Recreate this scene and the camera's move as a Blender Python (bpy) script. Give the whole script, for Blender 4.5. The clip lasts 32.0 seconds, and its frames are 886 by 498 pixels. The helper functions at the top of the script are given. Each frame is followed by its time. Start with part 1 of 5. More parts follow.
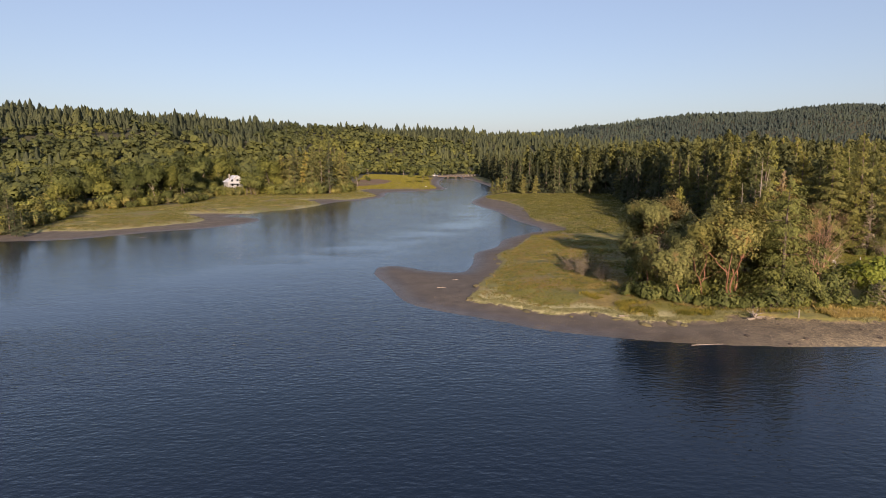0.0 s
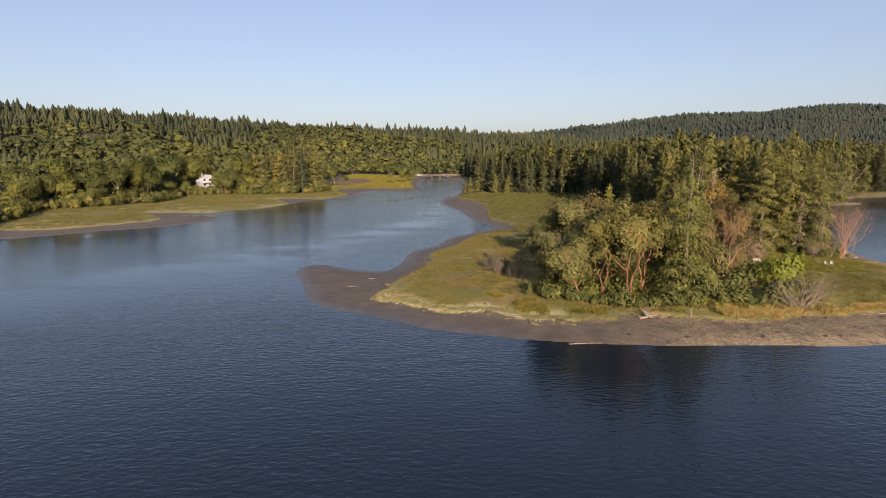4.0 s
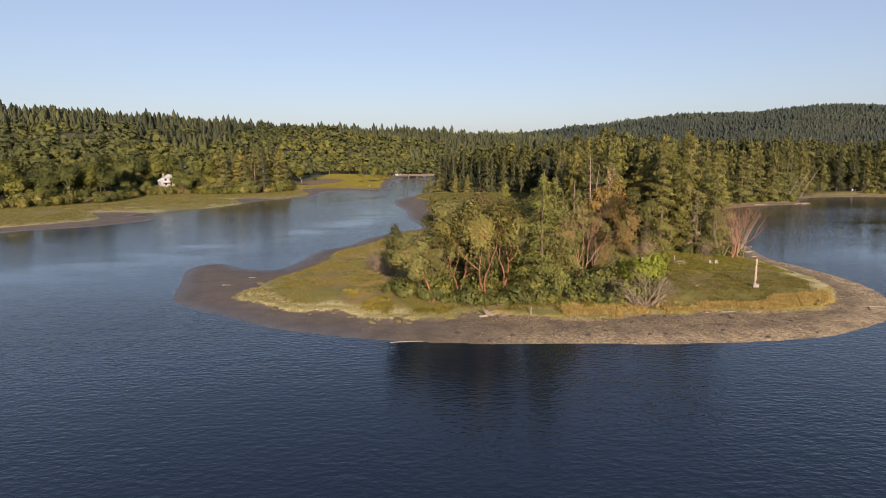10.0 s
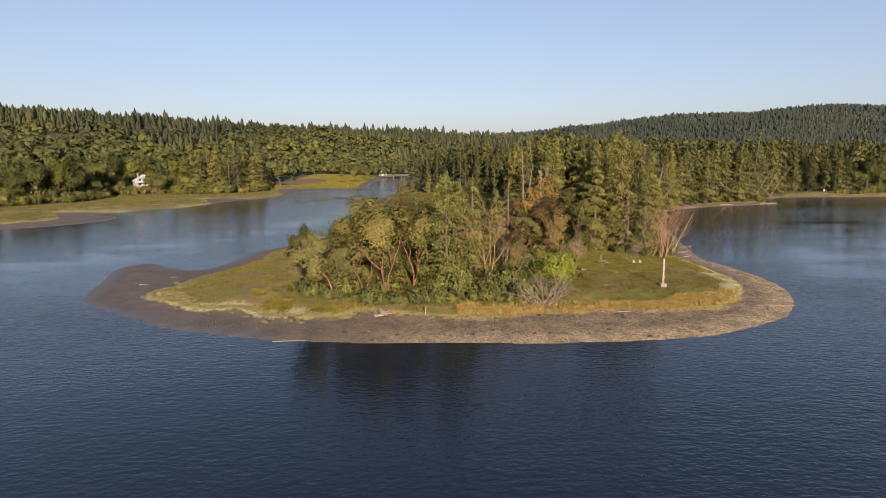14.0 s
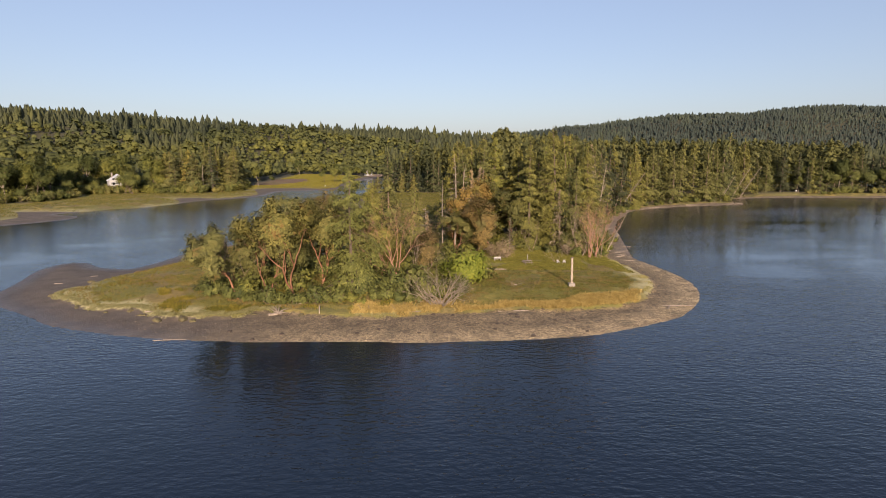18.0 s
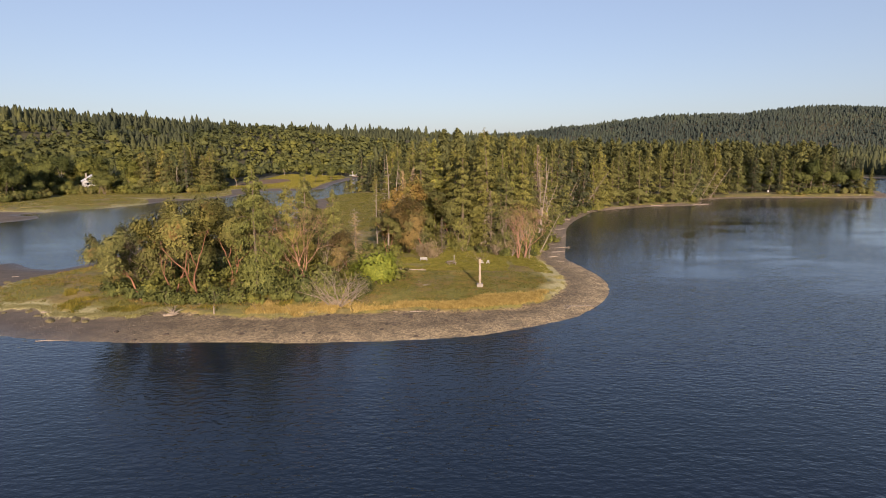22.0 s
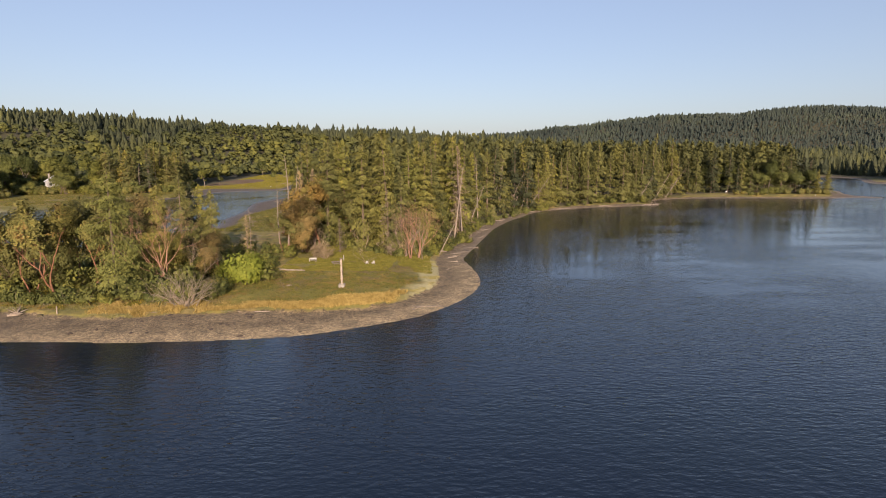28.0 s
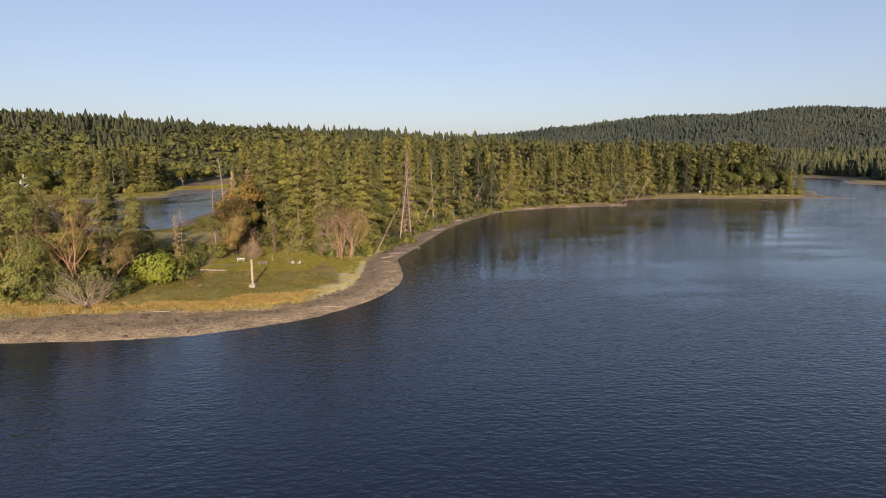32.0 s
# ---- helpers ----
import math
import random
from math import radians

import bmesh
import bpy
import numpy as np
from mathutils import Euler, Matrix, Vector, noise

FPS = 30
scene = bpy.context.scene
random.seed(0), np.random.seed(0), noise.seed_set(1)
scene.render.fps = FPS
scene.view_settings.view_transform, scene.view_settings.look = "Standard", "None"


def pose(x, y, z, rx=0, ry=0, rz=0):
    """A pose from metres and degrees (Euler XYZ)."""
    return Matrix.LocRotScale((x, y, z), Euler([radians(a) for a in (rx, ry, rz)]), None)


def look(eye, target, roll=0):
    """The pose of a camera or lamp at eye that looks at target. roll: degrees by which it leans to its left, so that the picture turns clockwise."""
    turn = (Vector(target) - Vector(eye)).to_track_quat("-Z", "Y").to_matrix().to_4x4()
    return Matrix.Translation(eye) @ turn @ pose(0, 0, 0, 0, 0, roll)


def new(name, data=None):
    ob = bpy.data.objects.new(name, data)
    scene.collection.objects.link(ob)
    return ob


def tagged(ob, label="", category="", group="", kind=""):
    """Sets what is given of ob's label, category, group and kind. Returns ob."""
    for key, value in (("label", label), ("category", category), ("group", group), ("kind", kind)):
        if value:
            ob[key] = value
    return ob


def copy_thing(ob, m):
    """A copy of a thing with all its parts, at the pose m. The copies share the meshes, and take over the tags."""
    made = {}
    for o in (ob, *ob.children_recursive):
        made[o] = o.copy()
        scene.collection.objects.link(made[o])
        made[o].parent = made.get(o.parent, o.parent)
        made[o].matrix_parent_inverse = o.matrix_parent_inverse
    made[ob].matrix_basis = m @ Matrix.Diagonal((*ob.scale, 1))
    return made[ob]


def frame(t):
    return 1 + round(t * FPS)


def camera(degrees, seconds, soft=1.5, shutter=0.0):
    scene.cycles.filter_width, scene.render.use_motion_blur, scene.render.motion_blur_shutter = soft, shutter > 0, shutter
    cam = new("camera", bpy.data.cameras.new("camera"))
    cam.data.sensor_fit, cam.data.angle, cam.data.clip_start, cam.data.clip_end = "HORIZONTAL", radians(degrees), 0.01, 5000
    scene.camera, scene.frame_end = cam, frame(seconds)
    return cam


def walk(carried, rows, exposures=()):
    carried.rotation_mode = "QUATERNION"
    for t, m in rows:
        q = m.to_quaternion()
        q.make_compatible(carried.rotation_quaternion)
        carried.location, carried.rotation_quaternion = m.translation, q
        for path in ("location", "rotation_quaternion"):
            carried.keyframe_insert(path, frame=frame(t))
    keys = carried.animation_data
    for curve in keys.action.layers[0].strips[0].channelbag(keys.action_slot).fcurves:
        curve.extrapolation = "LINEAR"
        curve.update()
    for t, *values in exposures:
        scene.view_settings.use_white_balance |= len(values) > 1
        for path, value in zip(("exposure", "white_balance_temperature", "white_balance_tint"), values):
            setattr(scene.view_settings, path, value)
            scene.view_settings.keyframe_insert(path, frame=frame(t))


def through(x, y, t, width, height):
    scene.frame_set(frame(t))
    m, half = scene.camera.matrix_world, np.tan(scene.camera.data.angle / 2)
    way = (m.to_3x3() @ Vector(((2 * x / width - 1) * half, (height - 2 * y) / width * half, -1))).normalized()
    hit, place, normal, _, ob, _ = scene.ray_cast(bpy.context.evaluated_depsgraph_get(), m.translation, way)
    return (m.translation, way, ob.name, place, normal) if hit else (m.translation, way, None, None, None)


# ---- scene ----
cam = camera(73.0, 32.0, soft=0.95)
PATH = [
    (0, (-0.094, -0.608, 24.354), (-0.105, 1.367, 24.04), -0.4),
    (1, (3.863, -0.366, 24.264), (3.854, 1.609, 23.95), -0.4),
    (2, (7.819, -0.125, 24.162), (7.808, 1.85, 23.849), -0.4),
    (3, (11.772, 0.076, 24.002), (11.762, 2.051, 23.688), -0.4),
    (5.5, (21.342, 0.636, 23.551), (21.332, 2.611, 23.238), -0.4),
    (7, (26.91, 0.535, 23.467), (26.902, 2.51, 23.155), -0.4),
    (9, (34.383, 0.449, 23.418), (34.376, 2.424, 23.104), -0.4),
    (11, (41.892, 0.199, 23.46), (41.884, 2.174, 23.147), -0.4),
    (13, (49.295, 0.087, 23.341), (49.289, 2.062, 23.028), -0.4),
    (14.5, (54.838, 0.092, 23.278), (54.833, 2.068, 22.965), -0.4),
    (16.5, (62.41, 0.225, 23.082), (62.406, 2.201, 22.769), -0.5),
    (18, (67.873, 0.282, 23.008), (67.87, 2.258, 22.696), -0.3),
    (20, (75.32, 0.236, 23.0), (75.318, 2.211, 22.689), -0.3),
    (22, (82.786, 0.058, 23.033), (82.785, 2.033, 22.722), -0.3),
    (24, (90.35, -0.356, 23.112), (90.35, 1.62, 22.801), -0.3),
    (25.5, (96.135, -0.641, 23.173), (96.133, 1.334, 22.862), -0.3),
    (28, (105.62, -0.69, 23.125), (105.618, 1.286, 22.814), -0.3),
    (30, (112.848, -0.478, 22.895), (112.847, 1.498, 22.586), -0.3),
    (32, (120.109, -0.244, 22.876), (120.109, 1.732, 22.567), -0.3),
]
walk(cam, [(t, look(eye, target, roll)) for t, eye, target, roll in PATH], exposures=[(0, 0.92, 6650, 24), (32, 0.92, 6650, 24)])

# ---- world, sun ----
SUN_DIR = Vector((0.155, -0.988, math.tan(radians(16)))).normalized()
world = bpy.data.worlds.new("sky")
scene.world = world
world.use_nodes = True
wn = world.node_tree
sky = wn.nodes.new("ShaderNodeTexSky")
sky.sky_type = "NISHITA"
sky.sun_disc = False
sky.sun_elevation = math.asin(SUN_DIR.z)
sky.sun_rotation = math.atan2(SUN_DIR.x, SUN_DIR.y)
sky.altitude = 0
sky.air_density = 1.0
sky.dust_density = 1.2
sky.ozone_density = 2.3
wn.nodes["Background"].inputs[1].default_value = 0.080
# thin even summer haze over the clear sky
haze = wn.nodes.new("ShaderNodeMix")
haze.data_type = "RGBA"
haze.inputs[0].default_value = 0.42
haze.inputs[7].default_value = (2.92, 3.76, 4.78, 1)
wn.links.new(sky.outputs[0], haze.inputs[6])
wn.links.new(haze.outputs[2], wn.nodes["Background"].inputs[0])

sun = new("sun", bpy.data.lights.new("sun", "SUN"))
sun.data.energy = 5.0
sun.data.angle = radians(0.6)
sun.data.color = (1.0, 0.82, 0.60)
sun.matrix_world = look((0, 0, 60), Vector((0, 0, 60)) - SUN_DIR)


# ---- materials ----
def nodes_of(name, rough=0.9):
    m = bpy.data.materials.new(name)
    m.use_nodes = True
    b = m.node_tree.nodes["Principled BSDF"]
    b.inputs["Roughness"].default_value = rough
    return m, m.node_tree, b


def node(nt, kind, **values):
    n = nt.nodes.new(kind)
    for k, v in values.items():
        n.inputs[k].default_value = v
    return n


def noise_node(nt, scale, detail=4.0, vector=None, rough=0.55):
    n = node(nt, "ShaderNodeTexNoise", Scale=scale, Detail=detail, Roughness=rough)
    if vector is not None:
        nt.links.new(vector, n.inputs["Vector"])
    return n.outputs["Fac"]


def ramp(nt, fac, stops):
    n = nt.nodes.new("ShaderNodeValToRGB")
    while len(n.color_ramp.elements) < len(stops):
        n.color_ramp.elements.new(0.5)
    for e, (p, c) in zip(n.color_ramp.elements, stops):
        e.position = p
        e.color = (*c, 1) if len(c) == 3 else c
    nt.links.new(fac, n.inputs[0])
    return n.outputs[0]


def step_node(nt, fac, lo, hi):
    n = node(nt, "ShaderNodeMapRange", **{"From Min": lo, "From Max": hi})
    n.interpolation_type = "SMOOTHSTEP"
    nt.links.new(fac, n.inputs["Value"])
    return n.outputs[0]


def mix(nt, fac, a, b, kind="MIX"):
    n = nt.nodes.new("ShaderNodeMix")
    n.data_type, n.blend_type = "RGBA", kind
    for sock, v in ((n.inputs[0], fac), (n.inputs[6], a), (n.inputs[7], b)):
        if hasattr(v, "is_linked"):
            nt.links.new(v, sock)
        else:
            sock.default_value = v if isinstance(v, (int, float)) else (*v, 1)
    return n.outputs[2]


def maths(nt, op, a, b=0.0):
    n = nt.nodes.new("ShaderNodeMath")
    n.operation = op
    for sock, v in zip(n.inputs, (a, b)):
        if hasattr(v, "is_linked"):
            nt.links.new(v, sock)
        else:
            sock.default_value = v
    return n.outputs[0]


def bump(nt, b, height, strength, distance):
    n = node(nt, "ShaderNodeBump", Strength=strength, Distance=distance)
    nt.links.new(height, n.inputs["Height"])
    nt.links.new(n.outputs[0], b.inputs["Normal"])
    return n


def attribute(nt, name):
    n = nt.nodes.new("ShaderNodeAttribute")
    n.attribute_name = name
    return n.outputs["Fac"]


def place_of(nt):
    return nt.nodes.new("ShaderNodeTexCoord").outputs["Object"]


def foliage(name, dark, mid, light, through=0.25, tint=False, odd=None, odd_share=0.0):
    """Leaves or needles: three tones from leaf to leaf, a shift from plant to plant, some light let through."""
    m, nt, b = nodes_of(name, 0.75)
    geo = nt.nodes.new("ShaderNodeNewGeometry")
    clumps = step_node(nt, noise_node(nt, 0.9, 3.0, place_of(nt), 0.65), 0.30, 0.70)
    fac = maths(nt, "ADD", maths(nt, "MULTIPLY", geo.outputs["Random Per Island"], 0.5), maths(nt, "MULTIPLY", clumps, 0.5))
    colour = ramp(nt, fac, [(0.0, dark), (0.5, mid), (1.0, light)])
    if odd:
        big = noise_node(nt, 0.45, 2.0, place_of(nt))
        colour = mix(nt, maths(nt, "MULTIPLY", step_node(nt, big, 0.62 - 0.25 * odd_share, 0.72 - 0.25 * odd_share), 0.8), colour, odd)
    if tint:
        shift = attribute(nt, "tint")
    else:
        shift = nt.nodes.new("ShaderNodeObjectInfo").outputs["Random"]
    wide = 0.06 if tint else 0.0
    tone = ramp(nt, shift, [(0.0, (0.66 - wide, 0.72 - wide, 0.75 - wide)), (0.5, (1.0, 1.0, 1.0)), (1.0, (1.35 + wide, 1.25 + wide, 0.95))])
    colour = mix(nt, 1.0, colour, tone, "MULTIPLY")
    nt.links.new(colour, b.inputs["Base Color"])
    b.inputs["Specular IOR Level"].default_value = 0.25
    tr = nt.nodes.new("ShaderNodeBsdfTranslucent")
    nt.links.new(colour, tr.inputs[0])
    ms = node(nt, "ShaderNodeMixShader", Fac=through)
    nt.links.new(b.outputs[0], ms.inputs[1])
    nt.links.new(tr.outputs[0], ms.inputs[2])
    nt.links.new(ms.outputs[0], nt.nodes["Material Output"].inputs["Surface"])
    return m


def rough_material(name, a, c, scale, rough=0.9, strength=0.4, distance=0.05, stretch=(1, 1, 1)):
    """A plain worn surface of two tones with grain and larger stains."""
    m, nt, b = nodes_of(name, rough)
    mp = node(nt, "ShaderNodeMapping", Scale=stretch)
    nt.links.new(place_of(nt), mp.inputs["Vector"])
    fine = noise_node(nt, scale, 6.0, mp.outputs[0])
    large = noise_node(nt, scale * 0.13, 3.0, mp.outputs[0])
    colour = ramp(nt, fine, [(0.3, a), (0.7, c)])
    colour = mix(nt, 0.6, colour, ramp(nt, large, [(0.3, (0.6, 0.6, 0.6)), (0.7, (1.15, 1.12, 1.1))]), "MULTIPLY")
    rnd = nt.nodes.new("ShaderNodeObjectInfo").outputs["Random"]
    colour = mix(nt, 1.0, colour, ramp(nt, rnd, [(0.0, (0.8, 0.8, 0.8)), (1.0, (1.15, 1.12, 1.08))]), "MULTIPLY")
    nt.links.new(colour, b.inputs["Base Color"])
    bump(nt, b, fine, strength, distance)
    return m


FIR = foliage("fir_needles", (0.038, 0.045, 0.016), (0.110, 0.115, 0.033), (0.195, 0.188, 0.055), 0.10)
FIR_DARK = foliage("dark_spruce_needles", (0.016, 0.022, 0.012), (0.046, 0.055, 0.024), (0.086, 0.094, 0.037), 0.08)
FIR_LIGHT = foliage("light_fir_needles", (0.044, 0.053, 0.015), (0.128, 0.137, 0.033), (0.225, 0.222, 0.054), 0.10)
MADRONA = foliage("madrona_leaves", (0.044, 0.048, 0.016), (0.126, 0.126, 0.037), (0.215, 0.200, 0.062), 0.16, odd=(0.160, 0.098, 0.036), odd_share=0.12)
RUSTY = foliage("rusty_leaves", (0.054, 0.044, 0.017), (0.172, 0.124, 0.042), (0.27, 0.190, 0.066), 0.16, odd=(0.100, 0.098, 0.030), odd_share=0.45)
ALDER = foliage("alder_leaves", (0.035, 0.046, 0.014), (0.090, 0.104, 0.026), (0.150, 0.156, 0.042), 0.3)
SHRUB = foliage("shrub_leaves", (0.036, 0.048, 0.014), (0.102, 0.114, 0.029), (0.180, 0.186, 0.048), 0.24)
BRIGHT = foliage("bright_leaves", (0.060, 0.086, 0.012), (0.108, 0.140, 0.022), (0.175, 0.204, 0.036), 0.25)
FAR_FIR = foliage("far_needles", (0.028, 0.036, 0.020), (0.044, 0.053, 0.026), (0.064, 0.073, 0.033), 0.12, tint=True)
WOOD_FIR = foliage("forest_needles", (0.036, 0.044, 0.015), (0.076, 0.083, 0.028), (0.130, 0.132, 0.043), 0.12, tint=True)
FAR_LEAF = foliage("far_leaves", (0.058, 0.068, 0.024), (0.086, 0.098, 0.032), (0.118, 0.128, 0.042), 0.22, tint=True)
# the distant hill's needles: blue haze of the distance is mixed into their colour
HAZY_HILL = foliage("hazy_hill_needles", (0.022, 0.033, 0.029), (0.032, 0.045, 0.037), (0.045, 0.060, 0.047), 0.1, tint=True)
BARK = rough_material("fir_bark", (0.075, 0.055, 0.042), (0.17, 0.135, 0.105), 5.0, stretch=(1, 1, 0.25))
RED_BARK = rough_material("madrona_bark", (0.13, 0.055, 0.030), (0.28, 0.135, 0.070), 4.0, rough=0.7, stretch=(1, 1, 0.3))
GREY_WOOD = rough_material("weathered_wood", (0.15, 0.125, 0.10), (0.31, 0.27, 0.225), 7.0, stretch=(1, 1, 0.2))
TWIG = rough_material("bare_twigs", (0.16, 0.125, 0.095), (0.29, 0.235, 0.185), 6.0)
PURPLE_TWIG = rough_material("reddish_twigs", (0.19, 0.105, 0.070), (0.35, 0.210, 0.145), 6.0)
WITHERED = foliage("withered_needles", (0.10, 0.080, 0.052), (0.185, 0.150, 0.100), (0.29, 0.240, 0.165), 0.1)
STRAW = foliage("straw_grass", (0.21, 0.150, 0.042), (0.39, 0.275, 0.085), (0.56, 0.41, 0.145), 0.25)
LAWN = foliage("lawn_blades", (0.065, 0.070, 0.012), (0.115, 0.115, 0.021), (0.18, 0.165, 0.036), 0.3)
SEDGE = foliage("sedge_grass", (0.065, 0.068, 0.012), (0.145, 0.130, 0.024), (0.27, 0.215, 0.046), 0.3, odd=(0.066, 0.076, 0.014), odd_share=0.45)
MEADOW = foliage("meadow_blades", (0.055, 0.060, 0.012), (0.118, 0.114, 0.022), (0.205, 0.172, 0.038), 0.3, odd=(0.175, 0.125, 0.042), odd_share=0.55)
DEAD = rough_material("bleached_branches", (0.15, 0.125, 0.092), (0.29, 0.25, 0.19), 6.0)
PALE_SEDGE = foliage("pale_sedge", (0.14, 0.138, 0.058), (0.22, 0.21, 0.095), (0.31, 0.29, 0.14), 0.3)
STONE = foliage("pebbles", (0.055, 0.045, 0.034), (0.115, 0.094, 0.068), (0.21, 0.178, 0.13), 0.0)


def ground_material():
    m, nt, b = nodes_of("ground", 0.95)
    p = place_of(nt)
    shore, bank, gravel, wood, fringe = (attribute(nt, a) for a in ("shore", "bank", "gravel", "wood", "fringe"))
    n1, n2, n3, n4 = (noise_node(nt, s, d, p) for s, d in ((0.06, 3.0), (0.35, 5.0), (2.2, 6.0), (9.0, 3.0)))
    mud = ramp(nt, n2, [(0.3, (0.058, 0.047, 0.038)), (0.7, (0.106, 0.087, 0.070))])
    stones = ramp(nt, n4, [(0.35, (0.075, 0.060, 0.038)), (0.50, (0.20, 0.162, 0.102)), (0.66, (0.42, 0.355, 0.235))])
    patch = ramp(nt, n3, [(0.36, (0.38, 0.36, 0.34)), (0.60, (1.32, 1.28, 1.18))])
    stones = mix(nt, 0.8, stones, patch, "MULTIPLY")
    band = step_node(nt, maths(nt, "ADD", shore, maths(nt, "MULTIPLY", n2, 5.0)), 8.5, 4.5)
    stones = mix(nt, 1.0, stones, ramp(nt, band, [(0.0, (0.62, 0.60, 0.58)), (1.0, (1.12, 1.10, 1.06))]), "MULTIPLY")
    stones = mix(nt, 0.9, stones, ramp(nt, n2, [(0.36, (0.70, 0.68, 0.65)), (0.62, (1.5, 1.46, 1.40))]), "MULTIPLY")
    beach = mix(nt, gravel, mud, stones)
    marsh = ramp(nt, n2, [(0.34, (0.070, 0.074, 0.016)), (0.5, (0.155, 0.138, 0.026)), (0.64, (0.31, 0.225, 0.052))])
    green = ramp(nt, n3, [(0.3, (0.095, 0.095, 0.014)), (0.7, (0.17, 0.155, 0.024))])
    marsh = mix(nt, step_node(nt, n1, 0.45, 0.6), marsh, green)
    brown = ramp(nt, n3, [(0.3, (0.105, 0.078, 0.026)), (0.7, (0.21, 0.150, 0.052))])
    marsh = mix(nt, maths(nt, "MULTIPLY", step_node(nt, noise_node(nt, 0.14, 5.0, p), 0.48, 0.60), 0.75), marsh, brown)
    pale = ramp(nt, n3, [(0.3, (0.24, 0.225, 0.10)), (0.7, (0.42, 0.38, 0.20))])
    land = mix(nt, fringe, marsh, pale)
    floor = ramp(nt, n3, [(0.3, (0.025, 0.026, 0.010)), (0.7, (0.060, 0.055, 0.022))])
    grass = ramp(nt, n3, [(0.3, (0.11, 0.115, 0.018)), (0.7, (0.20, 0.185, 0.034))])
    land = mix(nt, attribute(nt, "lawn"), land, grass)
    soil = ramp(nt, n2, [(0.3, (0.085, 0.048, 0.022)), (0.7, (0.16, 0.095, 0.042))])
    land = mix(nt, attribute(nt, "soil"), land, soil)
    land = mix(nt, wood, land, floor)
    edge = maths(nt, "ADD", bank, maths(nt, "MULTIPLY", maths(nt, "SUBTRACT", n3, 0.5), 1.2))
    colour = mix(nt, step_node(nt, edge, -0.15, 0.35), beach, land)
    nt.links.new(colour, b.inputs["Base Color"])
    wet = step_node(nt, shore, 6.0, 0.0)
    wet = maths(nt, "MULTIPLY", wet, maths(nt, "SUBTRACT", 1.0, maths(nt, "MULTIPLY", gravel, 0.75)))
    nt.links.new(maths(nt, "SUBTRACT", 0.95, maths(nt, "MULTIPLY", wet, 0.55)), b.inputs["Roughness"])
    h = maths(nt, "ADD", maths(nt, "MULTIPLY", n3, 0.7), maths(nt, "MULTIPLY", n4, 0.3))
    bump(nt, b, h, 0.9, 0.25)
    return m


def water_material():
    m, nt, b = nodes_of("water", 0.08)
    p = place_of(nt)
    drift_map = node(nt, "ShaderNodeMapping", Scale=(0.35, 1.0, 1.0), Rotation=(0, 0, radians(28)))
    nt.links.new(p, drift_map.inputs["Vector"])
    calm = noise_node(nt, 0.016, 3.0, drift_map.outputs[0])
    mp = node(nt, "ShaderNodeMapping", Scale=(0.5, 1.0, 1.0), Rotation=(0, 0, radians(-14)))
    nt.links.new(p, mp.inputs["Vector"])
    cross = node(nt, "ShaderNodeMapping", Scale=(0.6, 1.0, 1.0), Rotation=(0, 0, radians(24)))
    nt.links.new(p, cross.inputs["Vector"])
    w1 = noise_node(nt, 2.2, 2.0, mp.outputs[0], 0.5)
    w3 = noise_node(nt, 1.5, 2.0, cross.outputs[0], 0.5)
    w2 = noise_node(nt, 0.40, 2.0, mp.outputs[0])
    h = maths(nt, "ADD", maths(nt, "ADD", w1, maths(nt, "MULTIPLY", w3, 0.9)), maths(nt, "MULTIPLY", w2, 1.2))
    amount = node(nt, "ShaderNodeMapRange", **{"From Min": 0.42, "From Max": 0.56, "To Min": 0.6, "To Max": 1.2})
    nt.links.new(calm, amount.inputs["Value"])
    axes = nt.nodes.new("ShaderNodeSeparateXYZ")
    nt.links.new(p, axes.inputs[0])
    wind = node(nt, "ShaderNodeMapRange", **{"From Min": 55.0, "From Max": 160.0, "To Min": 0.48, "To Max": 0.29})
    wind.interpolation_type = "SMOOTHSTEP"
    nt.links.new(axes.outputs[1], wind.inputs["Value"])
    bay = node(nt, "ShaderNodeMapRange", **{"From Min": 112.0, "From Max": 150.0, "To Min": 0.0, "To Max": 0.46})
    bay.interpolation_type = "SMOOTHSTEP"
    nt.links.new(axes.outputs[0], bay.inputs["Value"])
    breeze = maths(nt, "MAXIMUM", wind.outputs[0], bay.outputs[0])
    n = bump(nt, b, h, 1.0, 0.15)
    slick = attribute(nt, "slick")
    torn = step_node(nt, noise_node(nt, 0.11, 4.0, drift_map.outputs[0]), 0.30, 0.62)
    smooth = maths(nt, "SUBTRACT", 1.0, maths(nt, "MULTIPLY", maths(nt, "MULTIPLY", slick, torn), 0.7))
    nt.links.new(maths(nt, "MULTIPLY", maths(nt, "MULTIPLY", amount.outputs[0], breeze), smooth), n.inputs["Strength"])
    b.inputs["Base Color"].default_value = (0.0042, 0.0105, 0.022, 1)
    nt.links.new(maths(nt, "SUBTRACT", 0.11, maths(nt, "MULTIPLY", maths(nt, "MULTIPLY", slick, torn), 0.06)), b.inputs["Roughness"])
    b.inputs["IOR"].default_value = 1.333
    return m


GROUND = ground_material()
WATER = water_material()


